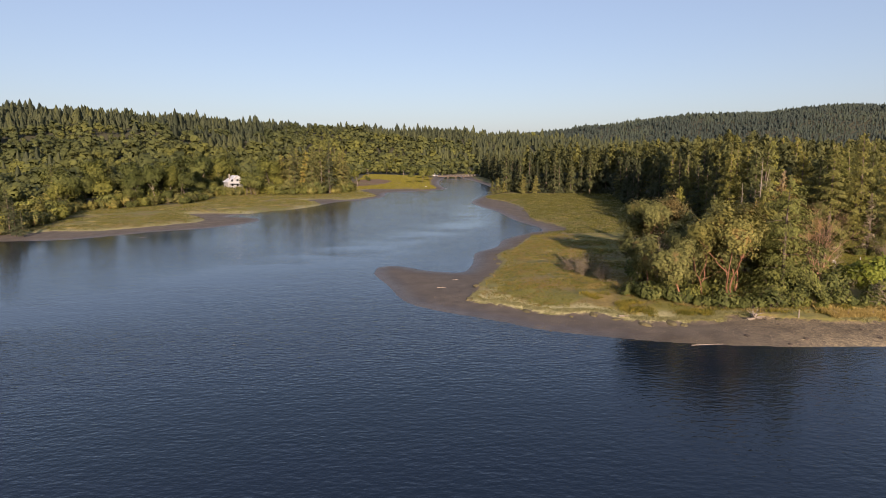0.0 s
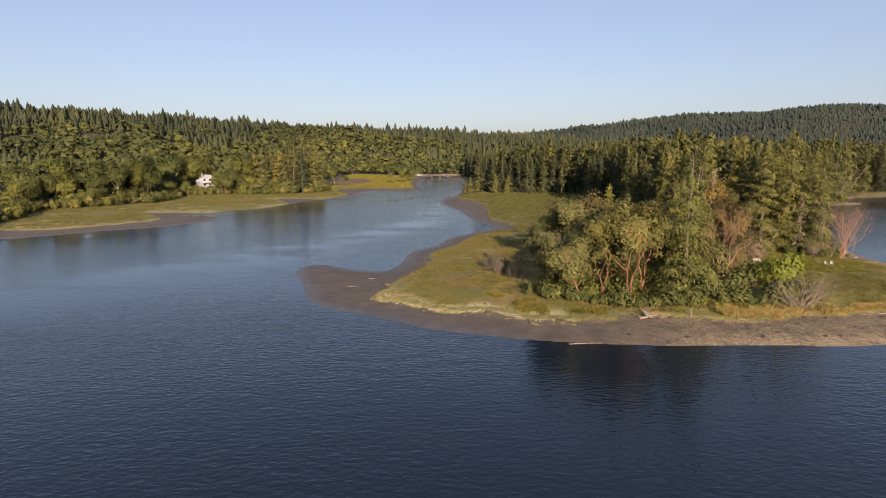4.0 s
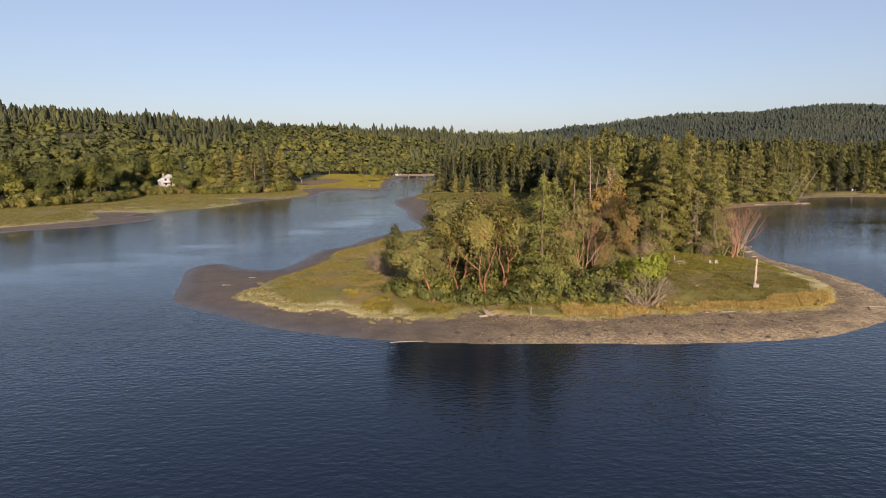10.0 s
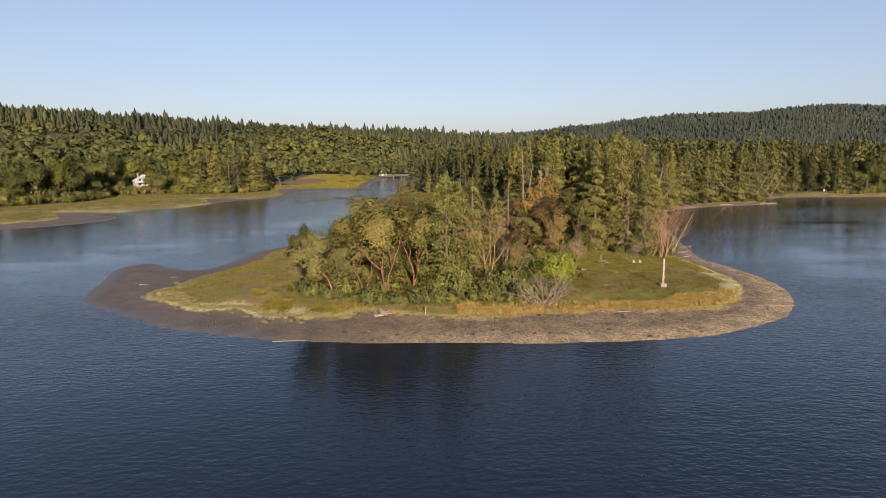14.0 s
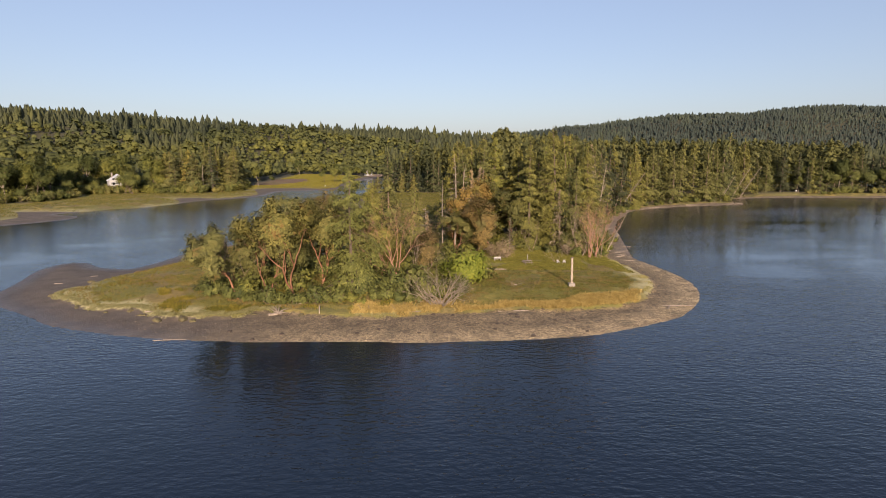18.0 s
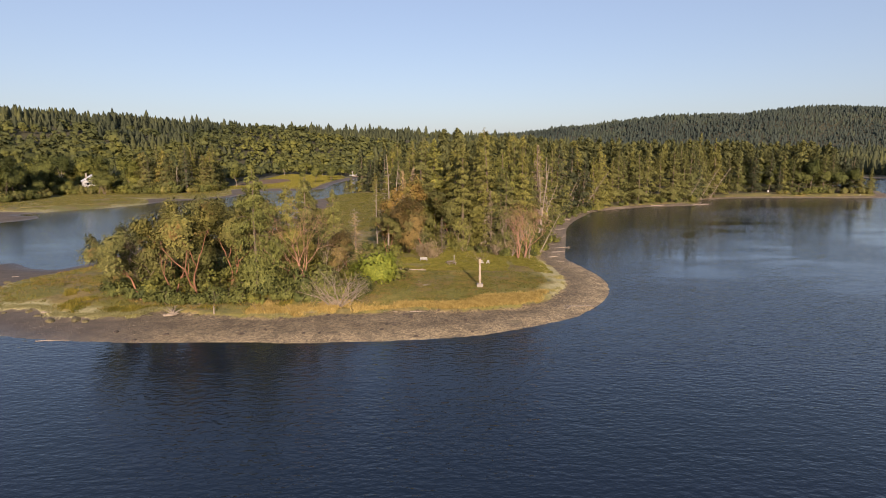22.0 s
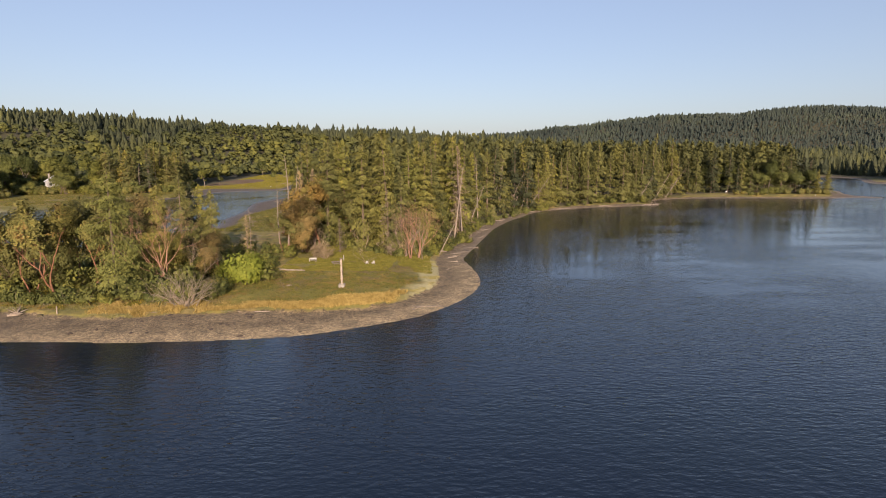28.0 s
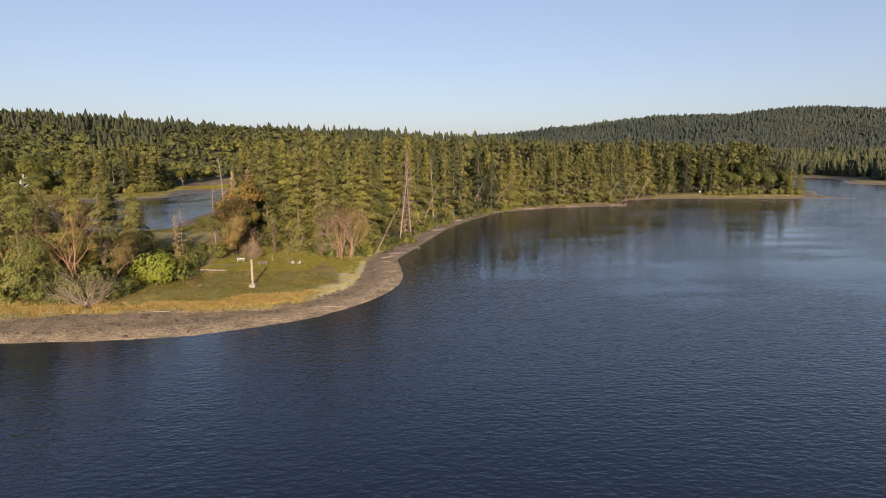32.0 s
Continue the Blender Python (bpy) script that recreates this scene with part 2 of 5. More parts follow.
# ---- mesh helpers ----
def mesh_of(name, verts, faces, material, smooth=False, attributes=None, materials=None, index=None, normals=None):
    """A mesh from arrays: verts (n, 3), faces (m, 3) or (m, 4)."""
    verts, faces = np.asarray(verts, np.float32), np.asarray(faces, np.int32)
    me = bpy.data.meshes.new(name)
    k = faces.shape[1]
    me.vertices.add(len(verts))
    me.vertices.foreach_set("co", verts.ravel())
    me.loops.add(faces.size)
    me.loops.foreach_set("vertex_index", faces.ravel())
    me.polygons.add(len(faces))
    me.polygons.foreach_set("loop_start", np.arange(0, faces.size, k, dtype=np.int32))
    me.polygons.foreach_set("loop_total", np.full(len(faces), k, np.int32))
    if smooth:
        me.polygons.foreach_set("use_smooth", np.ones(len(faces), bool))
    for mt in materials or [material]:
        me.materials.append(mt)
    if index is not None:
        me.polygons.foreach_set("material_index", np.asarray(index, np.int32))
    for key, values in (attributes or {}).items():
        me.attributes.new(key, "FLOAT", "POINT").data.foreach_set("value", np.asarray(values, np.float32))
    if normals is not None:
        me.attributes.new("custom_normal", "FLOAT_VECTOR", "POINT").data.foreach_set("vector", np.asarray(normals, np.float32).ravel())
    me.update(calc_edges=True)
    return me


def crown_normals(v, f, cone, share=0.62):
    """Leaves turned outwards, and normals between each leaf's own and the whole crown's rounding."""
    a, b, c = v[f[:, 0]], v[f[:, 1]], v[f[:, 2]]
    own = unit(np.cross(b - a, c - a))
    mid = v[f].mean(1)
    if cone:
        whole = unit(unit(mid * [1, 1, 0]) * 0.85 + [0, 0, 0.45])
    else:
        whole = unit(mid - mid.mean(0) * [1, 1, 0.8] + [0, 0, 0.1])
    back = (own * whole).sum(1) < 0
    f = np.where(back[:, None], f[:, ::-1], f)
    own = np.where(back[:, None], -own, own)
    n = np.zeros_like(v)
    n[f.ravel()] = np.repeat(unit(whole * share + own * (1 - share)), f.shape[1], 0)
    return f, n


def part(name, data, parent, label=""):
    ob = new(name, data)
    ob.parent = parent
    if label:
        tagged(ob, label)
    return ob


def join_arrays(pieces):
    vs, fs, n = [], [], 0
    for v, f in pieces:
        vs.append(v)
        fs.append(np.asarray(f) + n)
        n += len(v)
    return np.concatenate(vs), np.concatenate(fs)


def tube(points, radii, sides=6):
    """A round tapering tube along points, as quads, closed by a small tip."""
    pts = np.asarray(points, float)
    rad = np.asarray(radii, float)
    n = len(pts)
    tang = np.gradient(pts, axis=0)
    tang /= np.linalg.norm(tang, axis=1)[:, None] + 1e-9
    ref = np.where(np.abs(tang[:, 2:3]) > 0.9, [[1.0, 0, 0]], [[0, 0, 1.0]])
    a = np.cross(tang, ref)
    a /= np.linalg.norm(a, axis=1)[:, None] + 1e-9
    c = np.cross(tang, a)
    ang = np.linspace(0, 2 * np.pi, sides, endpoint=False)
    v = pts[:, None] + rad[:, None, None] * (np.cos(ang)[None, :, None] * a[:, None] + np.sin(ang)[None, :, None] * c[:, None])
    i, j = np.meshgrid(np.arange(n - 1), np.arange(sides), indexing="ij")
    k = (j + 1) % sides
    f = np.stack([i * sides + j, i * sides + k, (i + 1) * sides + k, (i + 1) * sides + j], -1).reshape(-1, 4)
    return v.reshape(-1, 3), f


def cards(centre, along, across, length, width):
    """Small lozenge leaves: centre (n, 3), two directions (n, 3), and their sizes."""
    n = len(centre)
    l, w = np.asarray(length)[:, None] * along * 0.5, np.asarray(width)[:, None] * across * 0.5
    v = np.stack([centre - l, centre + w - 0.1 * l, centre + l, centre - w - 0.1 * l], 1).reshape(-1, 3)
    return v, np.arange(n * 4).reshape(-1, 4)


def sprays(centre, along, across, length, wide=0.36):
    """Feathery needle sprays: three thin tapering fingers each."""
    n = len(centre)
    l = np.asarray(length)[:, None]
    root = centre - along * l * 0.5
    thin = across * l * 0.17
    fwd = unit(np.cross(along, across)) * l * 0.05
    tips = [centre + along * l * 0.5, centre + along * l * 0.14 + across * l * wide - fwd, centre + along * l * 0.14 - across * l * wide - fwd]
    v = np.stack([root - thin, root + thin, tips[0], root - thin * 0.4 + along * l * 0.06, root + along * l * 0.26 + thin, tips[1], root + along * l * 0.26 - thin, root + thin * 0.4 + along * l * 0.06, tips[2]], 1)
    f = np.array([[0, 1, 2], [3, 5, 4], [6, 8, 7]])[None] + (np.arange(n) * 9)[:, None, None]
    return v.reshape(-1, 3), f.reshape(-1, 3)


def unit(v):
    return v / (np.linalg.norm(v, axis=-1, keepdims=True) + 1e-9)


# ---- the lie of the land ----
def smooth01(x):
    x = np.clip(x, 0, 1)
    return x * x * (3 - 2 * x)


def spline(points, closed=False, per=6):
    """A smooth line through points."""
    p = np.asarray(points, float)
    p = np.concatenate([p[:1] * 2 - p[1:2], p, p[-1:] * 2 - p[-2:-1]])
    t = np.linspace(0, 1, per, endpoint=False)[:, None]
    out = []
    for a, b, c, d in zip(p[:-3], p[1:-2], p[2:-1], p[3:]):
        out.append(0.5 * (2 * b + (c - a) * t + (2 * a - 5 * b + 4 * c - d) * t ** 2 + (3 * b - a - 3 * c + d) * t ** 3))
    return np.concatenate(out + [p[-2:-1]])


# the water's edge, from the left bank up the channel, round the point and along the right shore
WATER_LEFT = [(-420, 150), (-230, 164), (-150, 169), (-130, 171), (-120, 172), (-111, 175), (-103, 182), (-94, 192), (-83, 198), (-74, 210), (-70.5, 222), (-73, 231),
              (-81, 236), (-88, 241), (-79, 259), (-69, 270), (-62, 290), (-55, 313), (-43, 328), (-36, 348), (-38, 380), (-30, 392), (-18, 396), (0, 419),
              (-3, 450), (-6, 520), (-2, 604), (4, 680)]
WATER_CHANNEL = [(12, 680), (16, 604), (21, 574), (30, 480), (32, 437), (29, 385), (20, 340), (13, 304), (16, 275), (21.6, 252), (25, 219), (31, 192), (25, 183),
                 (16, 168), (13.4, 156), (7.7, 147), (6.3, 140), (6.2, 135), (4.8, 126), (3.2, 121.7), (-0.1, 121.8), (-5, 124), (-9, 128), (-12.5, 129.2),
                 (-15, 126.7), (-15, 120.5), (-13.2, 114.8), (-10.8, 108.2), (-8.7, 101)]
WATER_POINT = [(-6.3, 95.5), (-2.5, 91.5), (0.7, 89.2), (5, 86.3), (8.8, 83.6), (12.4, 80.6), (17, 78.3), (25, 75.4), (32, 73.6), (43, 72.2), (50, 72.2), (57, 72.1), (64, 71.7),
               (71, 72), (78.6, 72.7), (87, 74.4), (94, 77.9), (101, 82.5), (104, 86), (107.7, 91.5), (111, 99.5), (112.6, 109.5), (111.5, 121), (110.2, 131)]
WATER_RIGHT = [(111.1, 137), (113.2, 147), (116.4, 162), (123, 191), (134, 220), (147, 244), (173.7, 261), (198, 269), (208, 295), (227, 308), (257, 310), (297, 306),
               (312, 309), (321, 308), (331, 304.6), (335, 312), (330, 330), (347, 366), (362, 430), (382, 490), (440, 572), (473, 574), (470, 532), (432, 462), (440, 440),
               (480, 424), (700, 400), (1100, 330)]
# the foot of the grass
MARSH_LEFT = [(-420, 154), (-230, 168), (-150, 174), (-130, 186), (-115, 189), (-103, 196), (-93, 207), (-89, 218), (-96, 230), (-106, 245), (-91, 247), (-70, 255), (-66, 274),
              (-61, 292), (-74, 318), (-51, 321), (-44, 337), (-41, 352), (-58, 404), (-34, 408), (-8, 412), (-12, 470), (-14, 560), (-8, 680)]
MARSH_CHANNEL = [(24, 680), (28, 574), (36, 480), (38, 437), (34, 385), (24, 345), (21.5, 323), (30.4, 291), (33.4, 260), (31.4, 220), (35.5, 202), (38, 190.6), (36, 182),
                 (28.5, 176), (23.5, 170), (21, 162), (16.4, 149), (12.7, 143), (11.6, 135), (12.3, 131), (9.9, 121), (8.2, 114), (5.9, 107.5), (5.3, 100.6), (3.6, 97.2)]
MARSH_POINT = [(4.8, 94.2), (9.8, 91), (14, 87.5), (17, 86.2), (21, 86.4), (23.6, 85.2), (26.2, 82.8), (29.7, 81.4), (33.3, 81.4), (39.1, 81.9), (40.4, 84.3), (42.1, 84.7), (43.8, 83.6),
               (47, 83.6), (50.3, 82.2), (58, 81), (63, 81.8), (66.5, 83.4), (71.2, 83.2), (79.2, 85.1), (83.5, 83.9), (89, 85.3), (93.5, 86.4), (98.6, 90.6), (101.3, 95.2),
               (104.2, 102), (104.7, 113), (104, 129)]
MARSH_RIGHT = [(106, 138), (108, 151), (111, 174), (119.4, 201), (131, 226), (148, 250), (175, 267), (200, 276), (209, 298), (228, 312), (257, 314), (298, 310), (311, 313),
               (314, 322), (322, 345), (338, 372), (354, 432), (376, 496), (436, 580), (480, 582), (478, 530), (440, 464), (446, 446), (482, 430), (700, 407), (1100, 338)]


def outline(parts):
    line = spline([p for group in parts for p in group], per=5)
    return np.concatenate([line, [(4500, 150), (4500, 5000), (-4500, 5000), (-4500, 100)]])


WATER_LINE = outline((WATER_LEFT, WATER_CHANNEL, WATER_POINT, WATER_RIGHT))
MARSH_LINE = outline((MARSH_LEFT, MARSH_CHANNEL, MARSH_POINT, MARSH_RIGHT))


def inside_distance(x, y, poly):
    """Distance to a closed line, positive inside it."""
    shape = np.shape(x)
    px, py = np.ravel(x).astype(np.float32), np.ravel(y).astype(np.float32)
    if len(px) < 4:
        p, a = np.stack([px, py], -1)[:, None], poly[None]
        b = np.roll(poly, -1, axis=0)[None]
        e = b - a
        t = np.clip(((p - a) * e).sum(-1) / ((e * e).sum(-1) + 1e-9), 0, 1)
        d = np.sqrt((((p - a - t[..., None] * e)) ** 2).sum(-1).min(1))
        cross = ((a[..., 1] > p[..., 1]) != (b[..., 1] > p[..., 1])) & (p[..., 0] < e[..., 0] * (p[..., 1] - a[..., 1]) / np.where(e[..., 1] == 0, 1, e[..., 1]) + a[..., 0])
        return np.where(cross.sum(1) % 2 == 1, d, -d).reshape(shape)
    best = np.full(px.shape, 1e12, np.float32)
    odd = np.zeros(px.shape, bool)
    a, b = poly.astype(np.float32), np.roll(poly, -1, axis=0).astype(np.float32)
    for (ax, ay), (bx, by) in zip(a, b):
        ex, ey = bx - ax, by - ay
        t = np.clip(((px - ax) * ex + (py - ay) * ey) / (ex * ex + ey * ey + 1e-9), 0, 1)
        best = np.minimum(best, (px - ax - t * ex) ** 2 + (py - ay - t * ey) ** 2)
        if by != ay:
            odd ^= ((ay > py) != (by > py)) & (px < ex * (py - ay) / ey + ax)
    d = np.sqrt(best)
    return np.where(odd, d, -d).reshape(shape)


def value_noise(x, y, scale, seed=0):
    """Smooth random relief between 0 and 1."""
    r = np.random.default_rng(seed).random((64, 64))
    u, v = np.asarray(x) / scale, np.asarray(y) / scale
    i, j = np.floor(u).astype(int), np.floor(v).astype(int)
    fu, fv = u - i, v - j
    fu, fv = fu * fu * (3 - 2 * fu), fv * fv * (3 - 2 * fv)
    g = lambda p, q: r[p % 64, q % 64]
    return (g(i, j) * (1 - fu) + g(i + 1, j) * fu) * (1 - fv) + (g(i, j + 1) * (1 - fu) + g(i + 1, j + 1) * fu) * fv


def hills(x, y):
    """The rise of the ground behind the lagoon."""
    near = np.interp(x, [-1500, -665, -496, -300, -223, 0, 130, 300, 600, 1500], [87, 81, 76, 60, 58, 55, 49, 27, 19, 17])
    y0 = np.interp(x, [-400, -180, -100, 200], [360, 440, 650, 640])
    y1 = np.interp(x, [-400, -180, -100, 200], [860, 960, 1100, 1150])
    e = near * smooth01((y - y0) / (y1 - y0)) ** 1.15
    far = np.interp(x, [-3000, -400, 0, 400, 505, 970, 1250, 1625, 1850, 2500, 4500], [63, 63, 75, 99, 111, 160, 169, 198, 186, 154, 124])
    e2 = far * smooth01((y - 1250) / 1230) ** 1.3
    rough = (value_noise(x, y, 90, 3) - 0.5) * 8 * smooth01((y - 450) / 400)
    return np.maximum(e, e2) + rough


def land_height(x, y, d=None, m=None):
    d = inside_distance(x, y, WATER_LINE) if d is None else d
    m = inside_distance(x, y, MARSH_LINE) if m is None else m
    wob = value_noise(x, y, 1.3, 5) - 0.5
    wob2 = value_noise(x, y, 5.0, 6) - 0.5
    mw = m + wob * 0.9 + wob2 * 0.8
    under = np.maximum(-0.02 + 0.10 * d, -1.6)
    mud = np.minimum(0.015 + 0.055 * d, 0.55) + 0.05 * wob * smooth01(d / 3)
    z = np.where(d < 0, under, mud)
    step = 0.42 * smooth01(mw / 0.45) + 0.62 * smooth01((mw - 0.5) / 9.0)
    z = z + np.where(d > 0, step, 0) * smooth01(d / 1.0)
    z = z + 0.25 * wob2 * smooth01(m / 6)
    return z + hills(x, y) * smooth01(m / 40)


def axis(lo, fine_lo, fine_hi, hi, fine, grow):
    """Grid lines that are close in the middle and widen outwards."""
    mid = list(np.arange(fine_lo, fine_hi, fine))
    s, a = fine, mid[-1]
    while a < hi:
        s = min(s * grow, 90)
        a += s
        mid.append(a)
    s, a = fine, mid[0]
    while a > lo:
        s = min(s * grow, 90)
        a -= s
        mid.insert(0, a)
    return np.array(mid)


# calm streaks on the water: half width and line
SLICKS = [(8, [(-45, 122), (-24, 155), (-8, 178), (4, 203), (11, 235), (13, 290)]), (10, [(-80, 85), (-52, 105), (-34, 126), (-20, 147)]), (5, [(-20, 300), (0, 330), (14, 350)]),
          (7, [(130, 112), (138, 130), (150, 160), (172, 195)]), (10, [(158, 100), (160, 135), (166, 170), (185, 200)]), (14, [(200, 105), (206, 148), (218, 185), (252, 240), (330, 290)]),
          (18, [(280, 200), (330, 250), (390, 290)])]


def build_ground():
    gx = axis(-4400, -17, 114, 4400, 0.75, 1.06)
    gy = axis(-900, 70, 125, 4800, 0.6, 1.035)
    x, y = np.meshgrid(gx, gy, indexing="ij")
    d, m = inside_distance(x, y, WATER_LINE), inside_distance(x, y, MARSH_LINE)
    z = land_height(x, y, d, m)
    nx, ny = x.shape
    i, j = np.meshgrid(np.arange(nx - 1), np.arange(ny - 1), indexing="ij")
    f = np.stack([i * ny + j, (i + 1) * ny + j, (i + 1) * ny + j + 1, i * ny + j + 1], -1).reshape(-1, 4)
    v = np.stack([x, y, z], -1).reshape(-1, 3)
    beach = smooth01((x - 14 + 22 * (value_noise(x, y, 7, 8) - 0.5)) / 62)
    beach = np.where((y > 150) & (x < 60), 0.15, beach) * (1 - 0.6 * smooth01((y - 112) / 30))
    edge = smooth01((4.2 - m + 4 * (value_noise(x, y, 3, 9) - 0.5)) / 1.5)
    front = smooth01((36 - x) / 6) * smooth01((104 - y) / 6) + smooth01((x - 98) / 4) * smooth01((130 - y) / 10) * smooth01((y - 90) / 5)
    left = smooth01((-40 - x) / 20) * 0.45
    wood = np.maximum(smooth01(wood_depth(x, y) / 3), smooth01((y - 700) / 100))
    spot = lambda cx, cy, rx, ry: smooth01((1.25 - np.hypot((x - cx) / rx, (y - cy) / ry)) / 0.4)
    lawn = np.maximum(spot(88, 124, 13, 12), spot(-42, 570, 34, 70)) * (0.6 + 0.4 * value_noise(x, y, 4, 12))
    soil = np.maximum(spot(-66, 490, 22, 60), 0.7 * spot(90, 113.5, 10, 2.2)) * smooth01(value_noise(x, y, 9, 13) * 2)
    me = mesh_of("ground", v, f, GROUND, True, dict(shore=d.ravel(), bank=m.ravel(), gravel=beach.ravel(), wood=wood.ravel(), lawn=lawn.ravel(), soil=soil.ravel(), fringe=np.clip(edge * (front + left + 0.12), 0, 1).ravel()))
    tagged(new("ground", me), "brown mud flats, gravel beach, golden marsh and wooded hills", "ground", kind="structure")
    wx, wy = np.meshgrid(axis(-4400, -120, 340, 4400, 5.0, 1.12), axis(-900, 60, 420, 4400, 4.0, 1.12), indexing="ij")
    k, l = np.meshgrid(np.arange(wx.shape[0] - 1), np.arange(wx.shape[1] - 1), indexing="ij")
    n = wx.shape[1]
    wf = np.stack([k * n + l, (k + 1) * n + l, (k + 1) * n + l + 1, k * n + l + 1], -1).reshape(-1, 4)
    slick = np.zeros(wx.shape)
    for width, line in SLICKS:
        for px, py in spline(line, per=10):
            slick = np.maximum(slick, smooth01(1.25 - np.hypot(wx - px, wy - py) / (1.5 * width)))
    me = mesh_of("water", np.stack([wx, wy, 0 * wx], -1).reshape(-1, 3), wf, WATER, attributes=dict(slick=slick.ravel()))
    tagged(new("water", me), "dark blue rippled lagoon water with paler calm streaks", "water", kind="structure")


# where the woods stand: the forest on the point, and the left bank
FOREST = np.array([(69, 140), (80, 142), (88, 137), (96, 130), (101, 132), (105, 141), (109, 153), (113, 176), (122, 203), (133, 229), (150, 254), (176, 271), (202, 280), (212, 301), (232, 318), (258, 330), (300, 318), (310, 318),
                   (318, 345), (335, 380), (350, 436), (374, 500), (434, 588), (486, 590), (486, 530), (448, 466), (490, 438), (700, 414), (1100, 350), (3000, 300), (3000, 4800), (30, 4800),
                   (30, 640), (36, 560), (42, 480), (45, 400), (32, 352), (92, 336), (84, 290), (79, 250), (74, 190), (68, 160)], float)
LEFT_WOODS = np.array([(-3000, 170), (-230, 176), (-150, 182), (-134, 180), (-140, 214), (-157, 254), (-140, 266), (-122, 289), (-128, 326), (-138, 350), (-138, 374), (-114, 374), (-111, 350), (-86, 345), (-64, 353), (-57, 370),
                       (-72, 430), (-76, 508), (-86, 655), (-50, 650), (-25, 640), (-14, 590), (-12, 640), (28, 700), (28, 4800), (-3000, 4800)], float)


def wood_depth(x, y):
    return np.maximum(inside_distance(x, y, FOREST), inside_distance(x, y, LEFT_WOODS))


build_ground()


# ---- plants ----
def bend_line(rng, base, top, bow, n=7):
    """A gently bowed line from base to top."""
    t = np.linspace(0, 1, n)[:, None]
    side = rng.normal(size=3) * [1, 1, 0.2]
    return np.asarray(base) * (1 - t) + np.asarray(top) * t + side * bow * np.sin(np.pi * t) * (0.5 + 0.5 * t)


def conifer_arrays(rng, height, radius, clear, spacing, spray, density=1.0, droop=0.35, ragged=0.35, thick=1.6, point=0.8):
    """Trunk and needle sprays of a fir: whorls of drooping branches, each a fan of sprays with gaps between."""
    trunk = bend_line(rng, (0, 0, -0.3), (0, 0, height), 0.012 * height, 10)
    rad = 0.015 * height * (1 - np.linspace(0, 1, 10)) ** 0.8 + 0.02
    wood = [tube(trunk, rad, 8)]
    cen, alo, acr, lens = [], [], [], []
    z = clear * height
    while z < height * 0.985:
        u = (z - clear * height) / (height * (1 - clear))
        reach = radius * (min(1.0, u / 0.12 + 0.55) * (1 - u) ** point + 0.05)
        for _ in range(max(4, int(round((5.0 - 1.4 * u) * density)))):
            if rng.random() < 0.05 + 0.28 * ragged * (1 - u):
                continue
            ang = rng.random() * 2 * np.pi
            length = reach * (1 + ragged * rng.normal() * 0.42)
            length = max(0.4, min(length, radius * 1.3))
            out = np.array([np.cos(ang), np.sin(ang), 0])
            side = np.array([-np.sin(ang), np.cos(ang), 0])
            rise = 0.45 * u + 0.04 + 0.14 * rng.normal()
            base = np.array([0, 0, z + rng.normal() * 0.25])
            k = max(8, int(thick * 2.6 * length / spray * (0.85 + 0.1 * length / radius)))
            s = 0.10 + 0.90 * rng.random(k) ** 0.75
            lat = rng.uniform(-1, 1, k) * (0.08 + 0.30 * np.sin(np.pi * np.minimum(s * 0.85 + 0.12, 1)))
            pts = base + out * (s * length)[:, None] + side * (lat * length)[:, None]
            pts[:, 2] += length * (rise * s - droop * s ** 2 - 0.30 * np.abs(lat)) - rng.random(k) ** 1.3 * (0.35 + 0.05 * radius)
            if len(wood) < 40 and length > radius * 0.55 and rng.random() < 0.4:
                e = base + out * length * 0.95 + [0, 0, length * (rise - droop)]
                mid = base + out * length * 0.5 + [0, 0, length * (rise * 0.5 - droop * 0.25)]
                wood.append(tube([base, mid, e], [0.05, 0.035, 0.01], 3))
            slope = (rise - 2 * droop * s)[:, None]
            d = unit(out * 0.55 + side * np.sign(lat)[:, None] * (0.25 + 0.5 * rng.random((k, 1))) + np.array([0, 0, 1.0]) * (slope - 0.35) + rng.normal(size=(k, 3)) * 0.30)
            face = unit(out * 0.55 + [0, 0, 0.30] + rng.normal(size=(k, 3)) * 0.62)
            cen.append(pts)
            alo.append(d)
            acr.append(unit(np.cross(d, face)))
            size = spray * (0.75 + 0.5 * rng.random(k)) * (0.78 + 0.22 * (1 - u))
            inner = s < 0.38
            size[inner] *= 1.25
            lens.append(size)
        z += spacing * (0.75 + 0.5 * rng.random()) * (1.0 - 0.55 * u)
    # the leader
    n = 10
    d = unit(rng.normal(size=(n, 3)) * 0.4 + [0, 0, 1])
    cen.append(np.array([0, 0, height * 0.98]) + rng.normal(size=(n, 3)) * [0.15, 0.15, 0.3])
    alo.append(d), acr.append(unit(np.cross(d, rng.normal(size=(n, 3))))), lens.append(np.full(n, spray * 0.7))
    ln = np.concatenate(lens)
    return join_arrays(wood), sprays(np.concatenate(cen), np.concatenate(alo), np.concatenate(acr), ln * 1.12)


